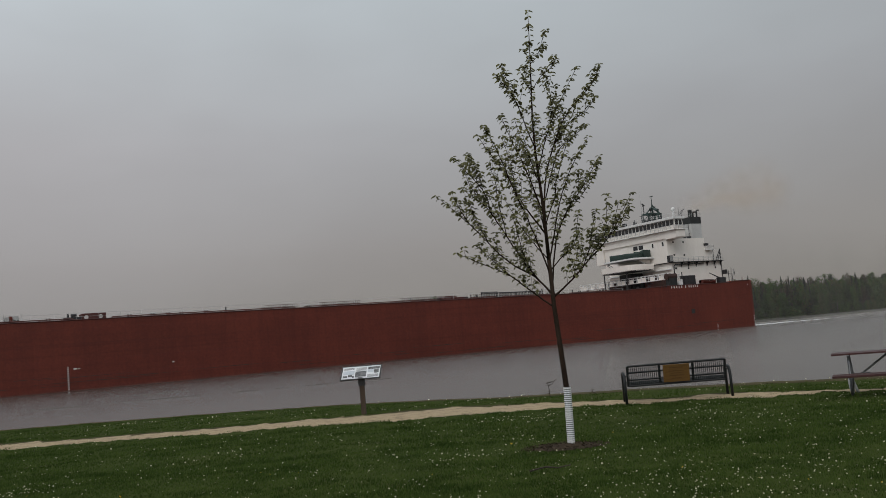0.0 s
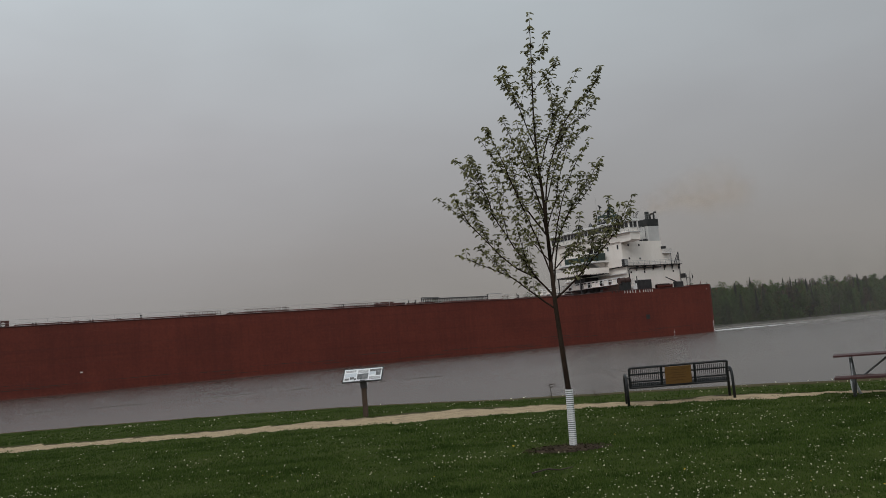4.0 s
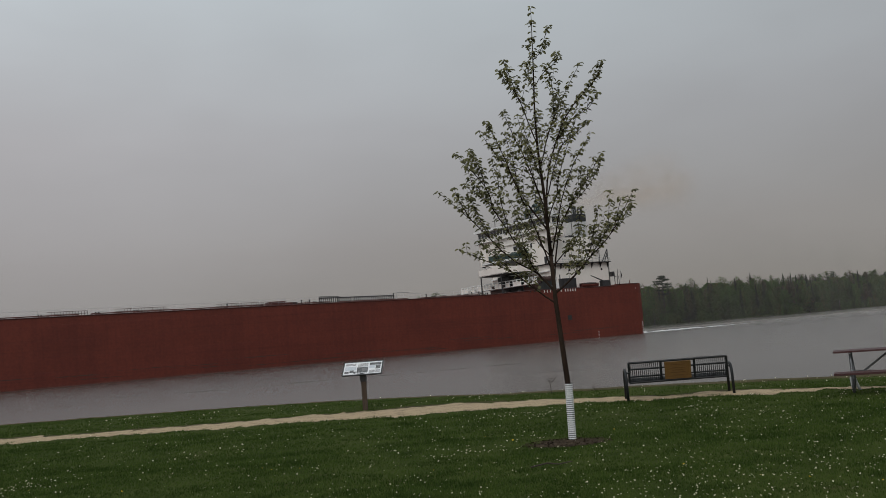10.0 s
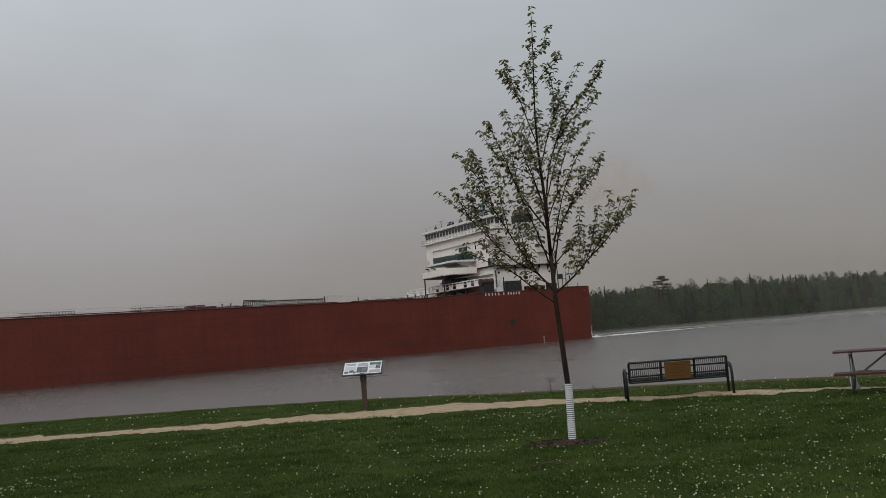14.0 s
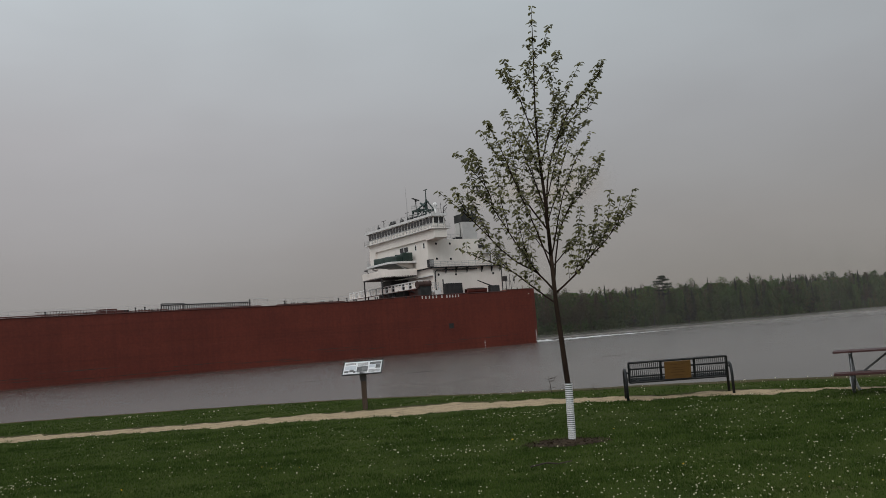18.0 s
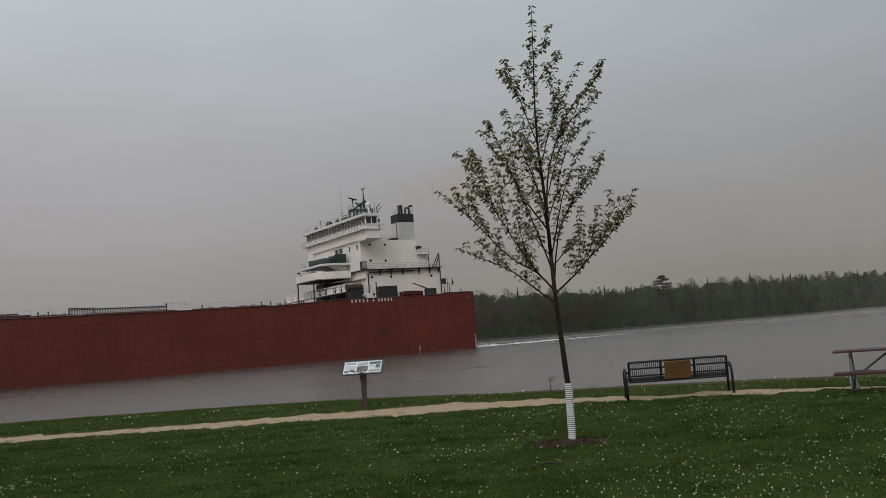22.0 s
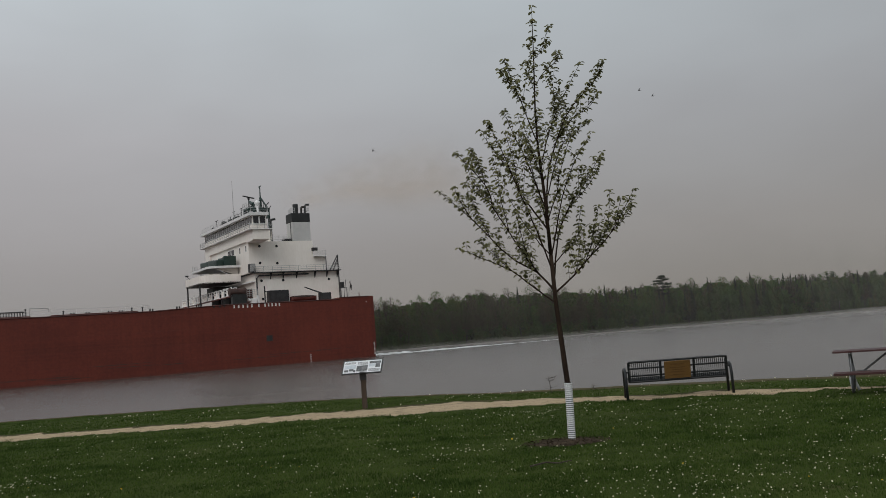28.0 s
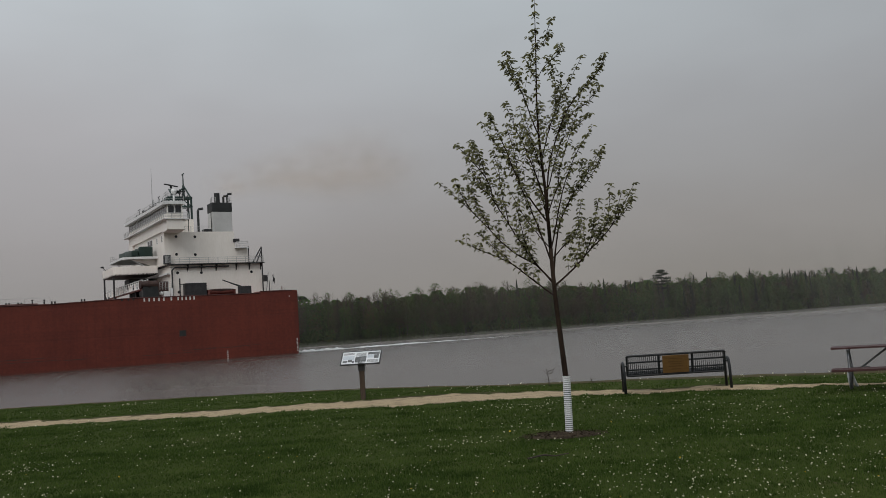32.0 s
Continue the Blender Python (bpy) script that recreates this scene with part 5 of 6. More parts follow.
    limb("bow_d", 0.55, 0.011, (0.02, 3.25), (0.21, 3.97), (0.42, 4.15), (0.65, 4.35))
    limb("tall_a", -0.25, 0.017, (-0.04, 3.03), (0.04, 3.70), (0.35, 4.44), (0.80, 4.92), (0.90, 5.15))
    limb("tall_b", 0.05, 0.009, (0.18, 4.09), (0.42, 4.39), (0.66, 4.53), (0.83, 4.74), fork="tall_a")
    limb("tall_c", 0.20, 0.012, (-0.08, 3.75), (0.07, 4.18), (0.22, 4.53), (0.61, 5.18))
    limb("tall_d", 0.35, 0.007, (0.19, 4.49), (0.21, 4.81), (0.14, 5.21), fork="tall_c")
    limb("tall_e", -0.55, 0.011, (-0.05, 2.99), (0.12, 3.37), (0.20, 3.69), (0.49, 4.41))
    limb("crest_a", -0.05, 0.006, (-0.02, 5.30), (0.08, 5.41), (0.20, 5.73))
    limb("crest_b", 0.10, 0.007, (-0.04, 4.92), (0.11, 5.11), (0.24, 5.20), (0.31, 5.37))
    # younger forks that fill the crown
    limb("fill_a", 0.30, 0.008, (-0.59, 2.90), (-0.66, 3.33), (-0.68, 3.66), (-0.75, 3.92), fork="mid_a")
    limb("fill_b", 0.35, 0.007, (-0.85, 2.81), (-0.98, 3.12), (-1.06, 3.40), fork="main_b")
    limb("fill_c", 0.00, 0.007, (0.28, 3.16), (0.50, 3.36), (0.68, 3.60), (0.76, 3.80), fork="bow_b")
    limb("fill_d", 0.10, 0.006, (0.85, 2.79), (1.01, 2.93), (1.11, 3.08), fork="right_a")
    limb("fill_e", 0.15, 0.007, (-0.39, 3.41), (-0.43, 3.75), (-0.47, 4.02), (-0.54, 4.28), fork="high_b")
    limb("fill_f", 0.40, 0.006, (-0.82, 3.28), (-0.92, 3.42), (-1.06, 3.70), (-1.10, 3.95), fork="mid_a")
    # upright side shoots, and the buds along limbs and shoots
    nodes = []
    twigs = B()

    def buds(line, start, gap):
        ln = [(q - p).length for p, q in zip(line, line[1:])]
        total, at = sum(ln), start
        while at < total - 0.03:
            i, left = 0, at
            while i < len(ln) - 1 and left > ln[i]:
                left -= ln[i]
                i += 1
            nodes.append((line[i].lerp(line[i + 1], min(left / ln[i], 1.0)), (line[i + 1] - line[i]).normalized(), 2))
            at += gap * rnd.uniform(0.8, 1.3)
        nodes.append((line[-1], (line[-1] - line[-2]).normalized(), 4))

    for name, line, bare in runs:
        total = sum((q - p).length for p, q in zip(line, line[1:]))
        buds(line, total * bare, 0.082)
        n = len(line) - 1
        count = int(total * (1 - bare * 0.6) / 0.112)
        for k in range(count):
            u = bare * 0.6 + (0.93 - bare * 0.6) * (k + rnd.random()) / max(count, 1)
            f = min(u, 0.98) * n
            i = int(f)
            p = line[i].lerp(line[i + 1], f - i)
            w = (line[i + 1] - line[i]).normalized()
            side = Vector((rnd.choice((-1, 1)) * rnd.uniform(0.4, 1.0), rnd.uniform(-0.8, 0.8), 0)).normalized()
            way = (w * 0.6 + side * 0.5 + Vector((0, 0, 0.55))).normalized()
            long = rnd.uniform(0.10, 0.52) * (1.12 - 0.95 * u) * (0.6 if name == "lead" else 1.0)
            q = p + way * long * 0.5
            e = q + (way + Vector((0, 0, 0.45))).normalized() * long * 0.5
            tube(twigs, [p, q, e], 0.0042, 4, 0.0018)
            buds([p, q, e], 0.085, 0.082)
    tagged(part("twig_growth", twigs, M["bark"], tree), kind="stuff")

    def leaf(arch):
        # stalk, then an arching blade that hangs, folded along the midrib: step and half-width along it
        bm = B()
        spine, rows, a = Vector((0, 0, 0)), [], radians(34)
        for ln, w in ((0.014, 0.0012), (0.009, 0.013), (0.013, 0.0195), (0.012, 0.0150), (0.012, 0.0145), (0.020, 0.0008)):
            spine = spine + Vector((math.cos(a), 0, math.sin(a))) * ln
            a -= radians(arch)
            rows.append([bm.verts.new(spine + Vector((0, s * w, -abs(s) * w * 0.6))) for s in (-1, 0, 1)])
        for s, e in zip(rows, rows[1:]):
            for k in range(2):
                bm.faces.new((s[k], s[k + 1], e[k + 1], e[k]))
        return bm
    shapes = [link("leaf", leaf(f), M["leaf"], True) for f in (16, 20, 24)]
    rnd.shuffle(nodes)
    rest_v, rest_f, made = [], [], 0
    for p, w, count in nodes:
        turn = rnd.uniform(0, 360)
        for k in range(count):
            m = Matrix.Translation(p + w * (0.008 * (k // 2))) @ Euler((radians(rnd.uniform(-16, 16)), radians(rnd.uniform(-16, 12)), radians(turn + (k % 2) * 180 + (k // 2) * 88 + rnd.uniform(-22, 22)))).to_matrix().to_4x4() @ Matrix.Scale(rnd.uniform(1.0, 1.42) * (0.85 if k > 1 else 0.98), 4)
            shape = rnd.choice(shapes)
            if made < 300:
                piece("leaf", shape, tree, m)
                made += 1
            else:
                base = len(rest_v)
                rest_v += [tuple(m @ v.co) for v in shape.vertices]
                rest_f += [tuple(base + i for i in q.vertices) for q in shape.polygons]
    ob = raw("foliage", rest_v, rest_f, M["leaf"], "stuff", "", "", True)
    ob.parent = tree
    # spiral guard round the foot of the trunk
    guard = thing("trunk_guard", pose(1.482, 12.61, 0.0), "white spiral plastic guard round the young tree's trunk", "tree guard")
    mesh = link("coil", tube(B(), [(0, 0, 0), (0, 0, 0.0185)], 0.052, 18), M["guard"], False)
    for i in range(28):
        piece("coil", mesh, guard, pose(0.0006 * i, 0, 0.006 + i * 0.0272, rnd.uniform(-1.5, 1.5), 3.0, 0))
    # dark sleeve colours in the shade between the coils
    part("inner_sleeve", tube(B(), [(0, 0, 0.0), (0.016, 0, 0.762)], 0.0475, 16), M["guard_slot"], guard)
    # bark mulch, thinning raggedly into the turf
    verts, faces = [], []
    rings = 14
    for j in range(rings + 1):
        for i in range(48):
            a = i / 48 * 2 * math.pi
            edge = 1 + 0.22 * noise.noise(Vector((math.cos(a) * 1.3, math.sin(a) * 1.3, 8))) + 0.22 * noise.noise(Vector((math.cos(a) * 4, math.sin(a) * 4, 2)))
            r = 0.5 * edge * j / rings
            z = (0.016 + 0.016 * noise.noise(Vector((math.cos(a) * r * 9, math.sin(a) * r * 9, 0)))) * (1 - (j / rings) ** 2) + 0.006
            verts.append((1.39 + math.cos(a) * r * 1.0, 12.45 + math.sin(a) * r * 0.8, z))
    for j in range(rings):
        for i in range(48):
            faces.append((j * 48 + i, j * 48 + (i + 1) % 48, (j + 1) * 48 + (i + 1) % 48, (j + 1) * 48 + i))
    for k in range(520):
        a, r = rnd.uniform(0, 6.283), 0.5 * math.sqrt(rnd.random()) * 1.2
        c = Vector((1.39 + math.cos(a) * r, 12.45 + math.sin(a) * r * 0.78, 0.010 + 0.03 * (1 - r / 0.7)))
        e = Euler((rnd.uniform(-0.5, 0.5), rnd.uniform(-0.5, 0.5), rnd.uniform(0, 6.28))).to_matrix()
        s = (rnd.uniform(0.010, 0.028), rnd.uniform(0.005, 0.009))
        i = len(verts)
        for u, v in ((-1, -1), (1, -1), (1, 1), (-1, 1)):
            verts.append(tuple(c + e @ Vector((u * s[0], v * s[1], 0))))
        faces.append((i, i + 1, i + 2, i + 3))
    raw("mulch_bed", verts, faces, M["mulch"], "stuff", "ring of dark bark mulch round the foot of the young tree", "mulch")


def build_bench():
    # origin midway between the rear feet; x along the bench, y towards the river
    bench = thing("park_bench", pose(4.29, 18.18, 0.0, 0, 0, -6.0), "black slatted metal park bench with a tan plaque", "bench")
    half = 1.0
    for s in (-1, 1):
        pts = [(s * half, 0.0, 0.0)]
        pts += [(s * half, 0.02, 0.38), (s * half, 0.05, 0.49)]
        for k in range(7):
            a = math.pi - math.pi * k / 6
            pts.append((s * half, 0.27 + 0.21 * math.cos(a), 0.50 + 0.085 * math.sin(a)))
        pts += [(s * half, 0.49, 0.36), (s * half, 0.50, 0.0)]
        part("side_frame", tube(B(), pts, 0.027, 9), M["bench"], bench, "arched black steel tube serving as legs and armrest", True)
        part("side_bracket", tube(B(), [(s * half, 0.08, 0.52), (s * (half - 0.075), 0.06, 0.54)], 0.016, 7), M["bench"], bench)
    # the back leans a little to the viewer's side
    lean = -0.10
    def by(z):
        return 0.14 + (z - 0.33) * lean / 0.4
    back = part("back_frame", B(), M["bench"], bench)
    bm = B()
    for z in (0.335, 0.72):
        tube(bm, [(-half + 0.07, by(z), z), (half - 0.07, by(z), z)], 0.021, 8)
    for x in (-half + 0.07, half - 0.07):
        tube(bm, [(x, by(0.335), 0.335), (x, by(0.72), 0.72)], 0.021, 8)
    for z in (0.45, 0.593):
        tube(bm, [(-half + 0.07, by(z), z), (half - 0.07, by(z), z)], 0.017, 6)
    for x in (-0.32, 0.32):
        tube(bm, [(x, by(0.335), 0.335), (x, by(0.72), 0.72)], 0.018, 6)
    bm.to_mesh(back.data)
    bm.free()
    mesh = link("back_slat", box(B(), -0.0055, 0.0055, -0.005, 0.005, 0.0, 0.375), M["bench"])
    tilt = -math.degrees(math.atan2(lean, 0.4))
    n = 49
    for i in range(n):
        x = -half + 0.10 + (2 * half - 0.2) * i / (n - 1)
        if not -0.27 < x < 0.27:
            piece("back_slat", mesh, bench, pose(x, by(0.34), 0.34, tilt, 0, 0))
    bm = box(B(), -0.25, 0.25, -0.012, 0.012, 0.015, 0.36, 0.006)
    board = part("plaque", bm, M["plaque"], bench, "tan wooden memorial plaque with engraved lines")
    board.matrix_basis = pose(0, by(0.36) - 0.02, 0.345, tilt, 0, 0)
    mesh = link("plaque_line", box(B(), -0.5, 0.5, -0.0155, -0.012, -0.009, 0.009), M["plaque_text"])
    for z, w in ((0.30, 0.26), (0.235, 0.30), (0.19, 0.22), (0.145, 0.28), (0.09, 0.2)):
        piece("plaque_line", mesh, board, Matrix.Translation((0, 0, z)) @ Matrix.Diagonal((w, 1, 1, 1)))
    # seat of narrow slats
    mesh = link("seat_slat", box(B(), -half + 0.05, half - 0.05, -0.018, 0.018, -0.008, 0.008), M["bench"])
    for i in range(9):
        piece("seat_slat", mesh, bench, pose(0, 0.16 + i * 0.042, 0.36 + 0.004 * i))
    for x in (-half + 0.08, half - 0.08):
        part("seat_bearer", tube(B(), [(x, 0.12, 0.335), (x, 0.50, 0.37)], 0.016, 7), M["bench"], bench)


def build_table():
    # origin under the near end of the top; x along the table
    table = thing("picnic_table", pose(6.66, 16.60, 0.0, 0, 0, -24), "red-brown plank picnic table with attached seats on a steel tube frame", "picnic table")
    long = 2.4
    mesh = link("top_plank", box(B(), 0, long, -0.063, 0.063, 0.004, 0.034, 0.006), M["plank"])
    for i in range(5):
        piece("top_plank", mesh, table, pose(0, -0.27 + i * 0.135, 0.682))
    mesh = link("seat_plank", box(B(), 0, long, -0.105, 0.105, 0, 0.038, 0.006), M["plank"])
    for y in (-0.56, -0.80):
        piece("seat_plank", mesh, table, pose(0.0, y, 0.338))
    for x in (0.27, long - 0.33):
        bm = B()
        for s in (-1, 1):
            tube(bm, [(x, s * 0.24, 0.675), (x, s * 0.22, 0.45), (x, s * 0.34, 0.22), (x, s * 0.42, 0.0)], 0.024, 8)
        tube(bm, [(x, -0.34, 0.665), (x, 0.34, 0.665)], 0.022, 8)
        part("leg_frame", bm, M["galvanised"], table, "bent galvanised steel leg frame", True)
        bm = tube(B(), [(x, -0.90, 0.33), (x, 0.26, 0.33)], 0.022, 8)
        part("seat_bearer", bm, M["galvanised"], table, "", True)
        part("centre_leg", tube(B(), [(x, 0.0, 0.665), (x + 0.03, 0.0, 0.33), (x, 0.0, 0.0)], 0.026, 8), M["galvanised"], table, "", True)
        for dx, dy in ((-0.03, -0.10), (0.02, 0.14)):
            part("foot_leg", tube(B(), [(x + dx * 0.5, dy * 0.4, 0.33), (x + dx, dy * 0.8, 0.22), (x + dx * 1.5 + 0.03, dy, 0.08), (x + dx * 1.6 + 0.06, dy * 1.1, 0.0)], 0.026, 8), M["galvanised_pale"], table, "pale galvanised curved leg", True)
        s = 1 if x < 1 else -1
        part("brace", tube(B(), [(x + s * 0.18, 0, 0.34), (x + s * 0.62, 0, 0.665)], 0.018, 7), M["galvanised"], table, "")
        part("brace_foot", tube(B(), [(x, 0, 0.34), (x + s * 0.32, 0, 0.34)], 0.018, 7), M["galvanised"], table, "")


def build_sign():
    sign = thing("information_sign", pose(-2.12, 21.72, 0.0), "white picture panel tilted on a weathered wooden post beside the path", "sign")
    part("post", box(B(), -0.056, 0.056, -0.056, 0.056, -0.05, 0.80, 0.01), M["post_wood"], sign, "square weathered wooden post")
    part("collar", box(B(), -0.074, 0.074, -0.074, 0.074, 0.66, 0.88, 0.008), M["sign_black"], sign, "black metal collar")
    part("bracket", prism(B(), [(-0.16, 0.82), (0.20, 1.03), (0.20, 0.99), (0.0, 0.8)], "x", -0.06, 0.06), M["sign_black"], sign)
    board = part("panel", box(B(), -0.475, 0.475, -0.215, 0.215, -0.024, 0.0, 0.006), M["sign_black"], sign, "black-edged printed panel")
    board.matrix_basis = pose(0, 0.02, 0.965, 44, 0, -9)
    part("print", box(B(), -0.447, 0.447, -0.187, 0.187, 0.0, 0.004), M["sign_white"], board)
    for x0, x1, y0, y1, mat in ((-0.42, -0.155, -0.055, 0.06, "sign_pale"), (-0.42, -0.32, -0.15, -0.09, "sign_photo"), (-0.30, -0.20, -0.13, -0.06, "sign_photo"),
                                (-0.20, -0.15, -0.16, -0.10, "sign_photo"), (-0.13, 0.13, -0.14, 0.03, "sign_photo"), (0.16, 0.43, 0.08, 0.15, "sign_photo"),
                                (0.16, 0.30, -0.02, 0.07, "sign_pale"), (0.31, 0.42, -0.05, 0.07, "sign_photo")):
        part("picture", box(B(), x0, x1, y0, y1, 0.004, 0.007), M[mat], board)
    mesh = link("text_line", box(B(), 0, 1, -0.006, 0.006, 0.004, 0.0065), M["sign_text"])
    for x, y, w in [(-0.42, 0.10 + 0.022 * i, 0.25) for i in range(3)] + [(-0.12, 0.06 + 0.025 * i, 0.24) for i in range(4)] + [(-0.12, -0.16 - 0.018 * i, 0.24) for i in range(1)] + [(0.16, -0.09 - 0.022 * i, 0.26) for i in range(4)]:
        piece("text_line", mesh, board, Matrix.Translation((x, y, 0)) @ Matrix.Diagonal((w, 1, 1, 1)))


def build_bank_twigs():
    rnd = random.Random(3)
    for name, x, y, h, n in (("bare_sapling", 2.23, 22.2, 0.45, 9), ("bare_sapling", 3.25, 22.2, 0.16, 5)):
        ob = thing(name, pose(x, y, -0.03), "small leafless brown shrub on the river bank", "shrub", "bare shrubs on the bank")
        bm = tube(B(), [(0, 0, 0), (-0.02, 0, h * 0.5), (-0.05, 0, h)], 0.012, 5, 0.004)
        part("stem", bm, M["twig"], ob)
        for i in range(n):
            z = h * rnd.uniform(0.2, 0.85)
            s = rnd.choice((-1, 1))
            ln = h * rnd.uniform(0.25, 0.6)
            e = (s * ln * 0.8, rnd.uniform(-0.1, 0.1), z + ln * rnd.uniform(-0.1, 0.7))
            part("branch", tube(B(), [(-0.03 * z / h, 0, z), (s * ln * 0.4, 0.0, z + ln * 0.1), e], 0.007, 4, 0.003), M["twig"], ob)
    # fallen stick on the lawn
    ob = new("fallen_stick", link("fallen_stick", tube(B(), [(-0.24, -0.06, 0.02), (-0.05, 0.03, 0.035), (0.08, 0.0, 0.02), (0.24, 0.06, 0.03)], 0.011, 6, 0.006), M["twig"]))
    ob.matrix_basis = pose(0.98, 10.49, 0.0, 0, 0, 3)
    tagged(ob, "thin fallen brown stick lying on the grass", "stick")


# ---- lawn growth ----
def build_grass():
    rng = np.random.default_rng(7)
    xs, ys = [], []
    for y0, y1, dens in ((6.3, 10, 1500), (10, 14, 950), (14, 19, 520), (19, 29, 230)):
        w = 0.52 * y1 + 0.6
        n = int((y1 - y0) * 2 * w * dens)
        xs.append(rng.uniform(-w, w, n))
        ys.append(rng.uniform(y0, y1, n))
    keep = []
    for px, py, a, h, s in zip(np.concatenate(xs), np.concatenate(ys), rng.uniform(0, 6.283, 10 ** 6), rng.uniform(0.008, 0.025, 10 ** 6), rng.uniform(0.0, 1.0, 10 ** 6)):
        if py > 15:
            edge = bank_edge(px)
            if py > edge - 0.10 - 0.12 * s or on_path(px, py, -0.04 - 0.75 * max(0.0, noise.noise(Vector((px * 1.9, py * 2.3, 6))) + 0.02)):
                continue
            past = py > curve(px, FAR)
            if past and s < 0.2 + 0.25 * min(max((px - 0.5) / 2.5, 0.0), 1.0) * (noise.noise(Vector((px * 0.9, py * 1.8, 4))) > -0.25):
                continue
            if past and py > edge - bare_width(px) * (0.75 + 0.5 * s) and s < 0.85:
                continue
            if py > edge - 0.7:
                h *= 0.6
        elif (px - 1.39) ** 2 + (py - 12.45) ** 2 * 1.5 < 0.24 * (0.6 + 0.8 * s):
            continue
        tuft = noise.noise(Vector((px * 0.9, py * 0.9, 1)))
        h *= 1 + 0.9 * max(tuft, 0.0) + 0.9 * max(noise.noise(Vector((px * 3.1, py * 2.2, 8))), 0.0)
        keep.append((px, py, a, h * (0.75 + 0.5 * s)))
    k = np.array(keep, np.float32)
    px, py, a, h = k.T
    wide = 0.0028 + 0.00030 * py
    tris = []
    for j in range(3):
        c, d = np.cos(a + j * 2.1), np.sin(a + j * 2.1)
        lean = h * (0.5 + 0.3 * np.sin(a * 5 + j))
        ox, oy = px + c * 0.010, py + d * 0.010
        z = np.full_like(px, -0.012)
        tris.append(np.stack([np.stack([ox - d * wide, oy + c * wide, z], 1), np.stack([ox + d * wide, oy - c * wide, z], 1), np.stack([ox + c * lean, oy + d * lean, z + h + 0.014], 1)], 1))
    v = np.concatenate(tris).reshape(-1, 3).astype(np.float32)
    n = len(v)
    me = bpy.data.meshes.new("grass")
    me.vertices.add(n)
    me.vertices.foreach_set("co", v.ravel())
    me.loops.add(n)
    me.loops.foreach_set("vertex_index", np.arange(n, dtype=np.int32))
    me.polygons.add(n // 3)
    me.polygons.foreach_set("loop_start", np.arange(0, n, 3, dtype=np.int32))
    me.update(calc_edges=True)
    me.materials.append(M["grass"])
    tagged(new("grass", me), "short dark green lawn grass", "grass", "", "stuff")


def build_flowers():
    rng = random.Random(17)
    # thick patches: centre, spread across and along, how many
    patches = ((-5.70, 12.3, 0.17, 0.42, 44), (-5.95, 11.9, 0.15, 0.3, 16), (1.35, 16.8, 0.55, 0.35, 60), (3.80, 15.4, 0.18, 0.22, 13), (-8.96, 25.4, 0.5, 0.12, 26), (0.31, 12.0, 0.35, 0.12, 18),
               (2.68, 8.70, 0.14, 0.12, 9), (2.90, 8.60, 0.14, 0.12, 10), (4.65, 10.95, 0.30, 0.35, 22), (0.9, 22.6, 0.9, 0.35, 34), (2.2, 8.0, 0.35, 0.14, 14))
    spots = [(x + rng.gauss(0, sx), y + rng.gauss(0, sy)) for x, y, sx, sy, n in patches for _ in range(n)]
    while len(spots) < 2800:
        y = 1 / rng.uniform(1 / 26.0, 1 / 6.6)
        x = rng.uniform(-0.52, 0.52) * y
        thick = noise.noise(Vector((x * 0.8, y * 0.5, 1.0))) + 0.5 * noise.noise(Vector((x * 2.3, y * 1.6, 4.0)))
        if thick * 0.8 + 0.3 + 0.45 * x / y > rng.uniform(-0.3, 0.75):
            spots.append((x, y))
    for name, mat, label, r0 in (("daisies", "petal", "scattered small white lawn daisies", 0.0132), ("dandelions", "yellow", "few yellow dandelions in the grass", 0.015)):
        verts, faces = [], []
        if name == "dandelions":
            spots = [(rng.uniform(-0.5, 0.5) * y, y) for y in [1 / rng.uniform(1 / 17, 1 / 6.8) for _ in range(34)]]
        for x, y in spots:
            if on_path(x, y, 0.05) or y > bank_edge(x) - 0.2 or (x - 1.39) ** 2 + (y - 12.45) ** 2 < 0.3:
                continue
            r, h = r0 * (0.38 + 0.042 * y) * rng.uniform(0.55, 1.15), rng.uniform(0.030, 0.05)
            e = Euler((rng.uniform(-0.6, 0.9), rng.uniform(-0.8, 0.8), 0)).to_matrix()
            c = Vector((x, y, h))
            cup = rng.uniform(0.1, 0.9)
            i = len(verts)
            verts.append(tuple(c))
            for k in range(8):
                a = k * math.pi / 4
                rr = r * (1.0 if k % 2 else 0.8)
                verts.append(tuple(c + e @ Vector((math.cos(a) * rr, math.sin(a) * rr, rr * cup))))
            for k in range(8):
                faces.append((i, i + 1 + k, i + 1 + (k + 1) % 8))
        raw(name, verts, faces, M[mat], "stuff", label, "flowers")


def build_stones():
    """Low wet stones along the foot of the bank."""
    rnd = random.Random(9)
    bm = B()
    for i in range(160):
        x = rnd.uniform(-15, 11)
        y = bank_edge(x) + rnd.uniform(0.5, 1.1)
        r = rnd.uniform(0.05, 0.16)
        ball(bm, (x, y, WATER + rnd.uniform(0.0, 0.25)), r, 1, (rnd.uniform(0.8, 1.4), 1, 0.6))
    tagged(new("shore_stones", link("shore_stones", bm, M["stone"])), "dark wet stones along the water's edge", "stones", "", "stuff")


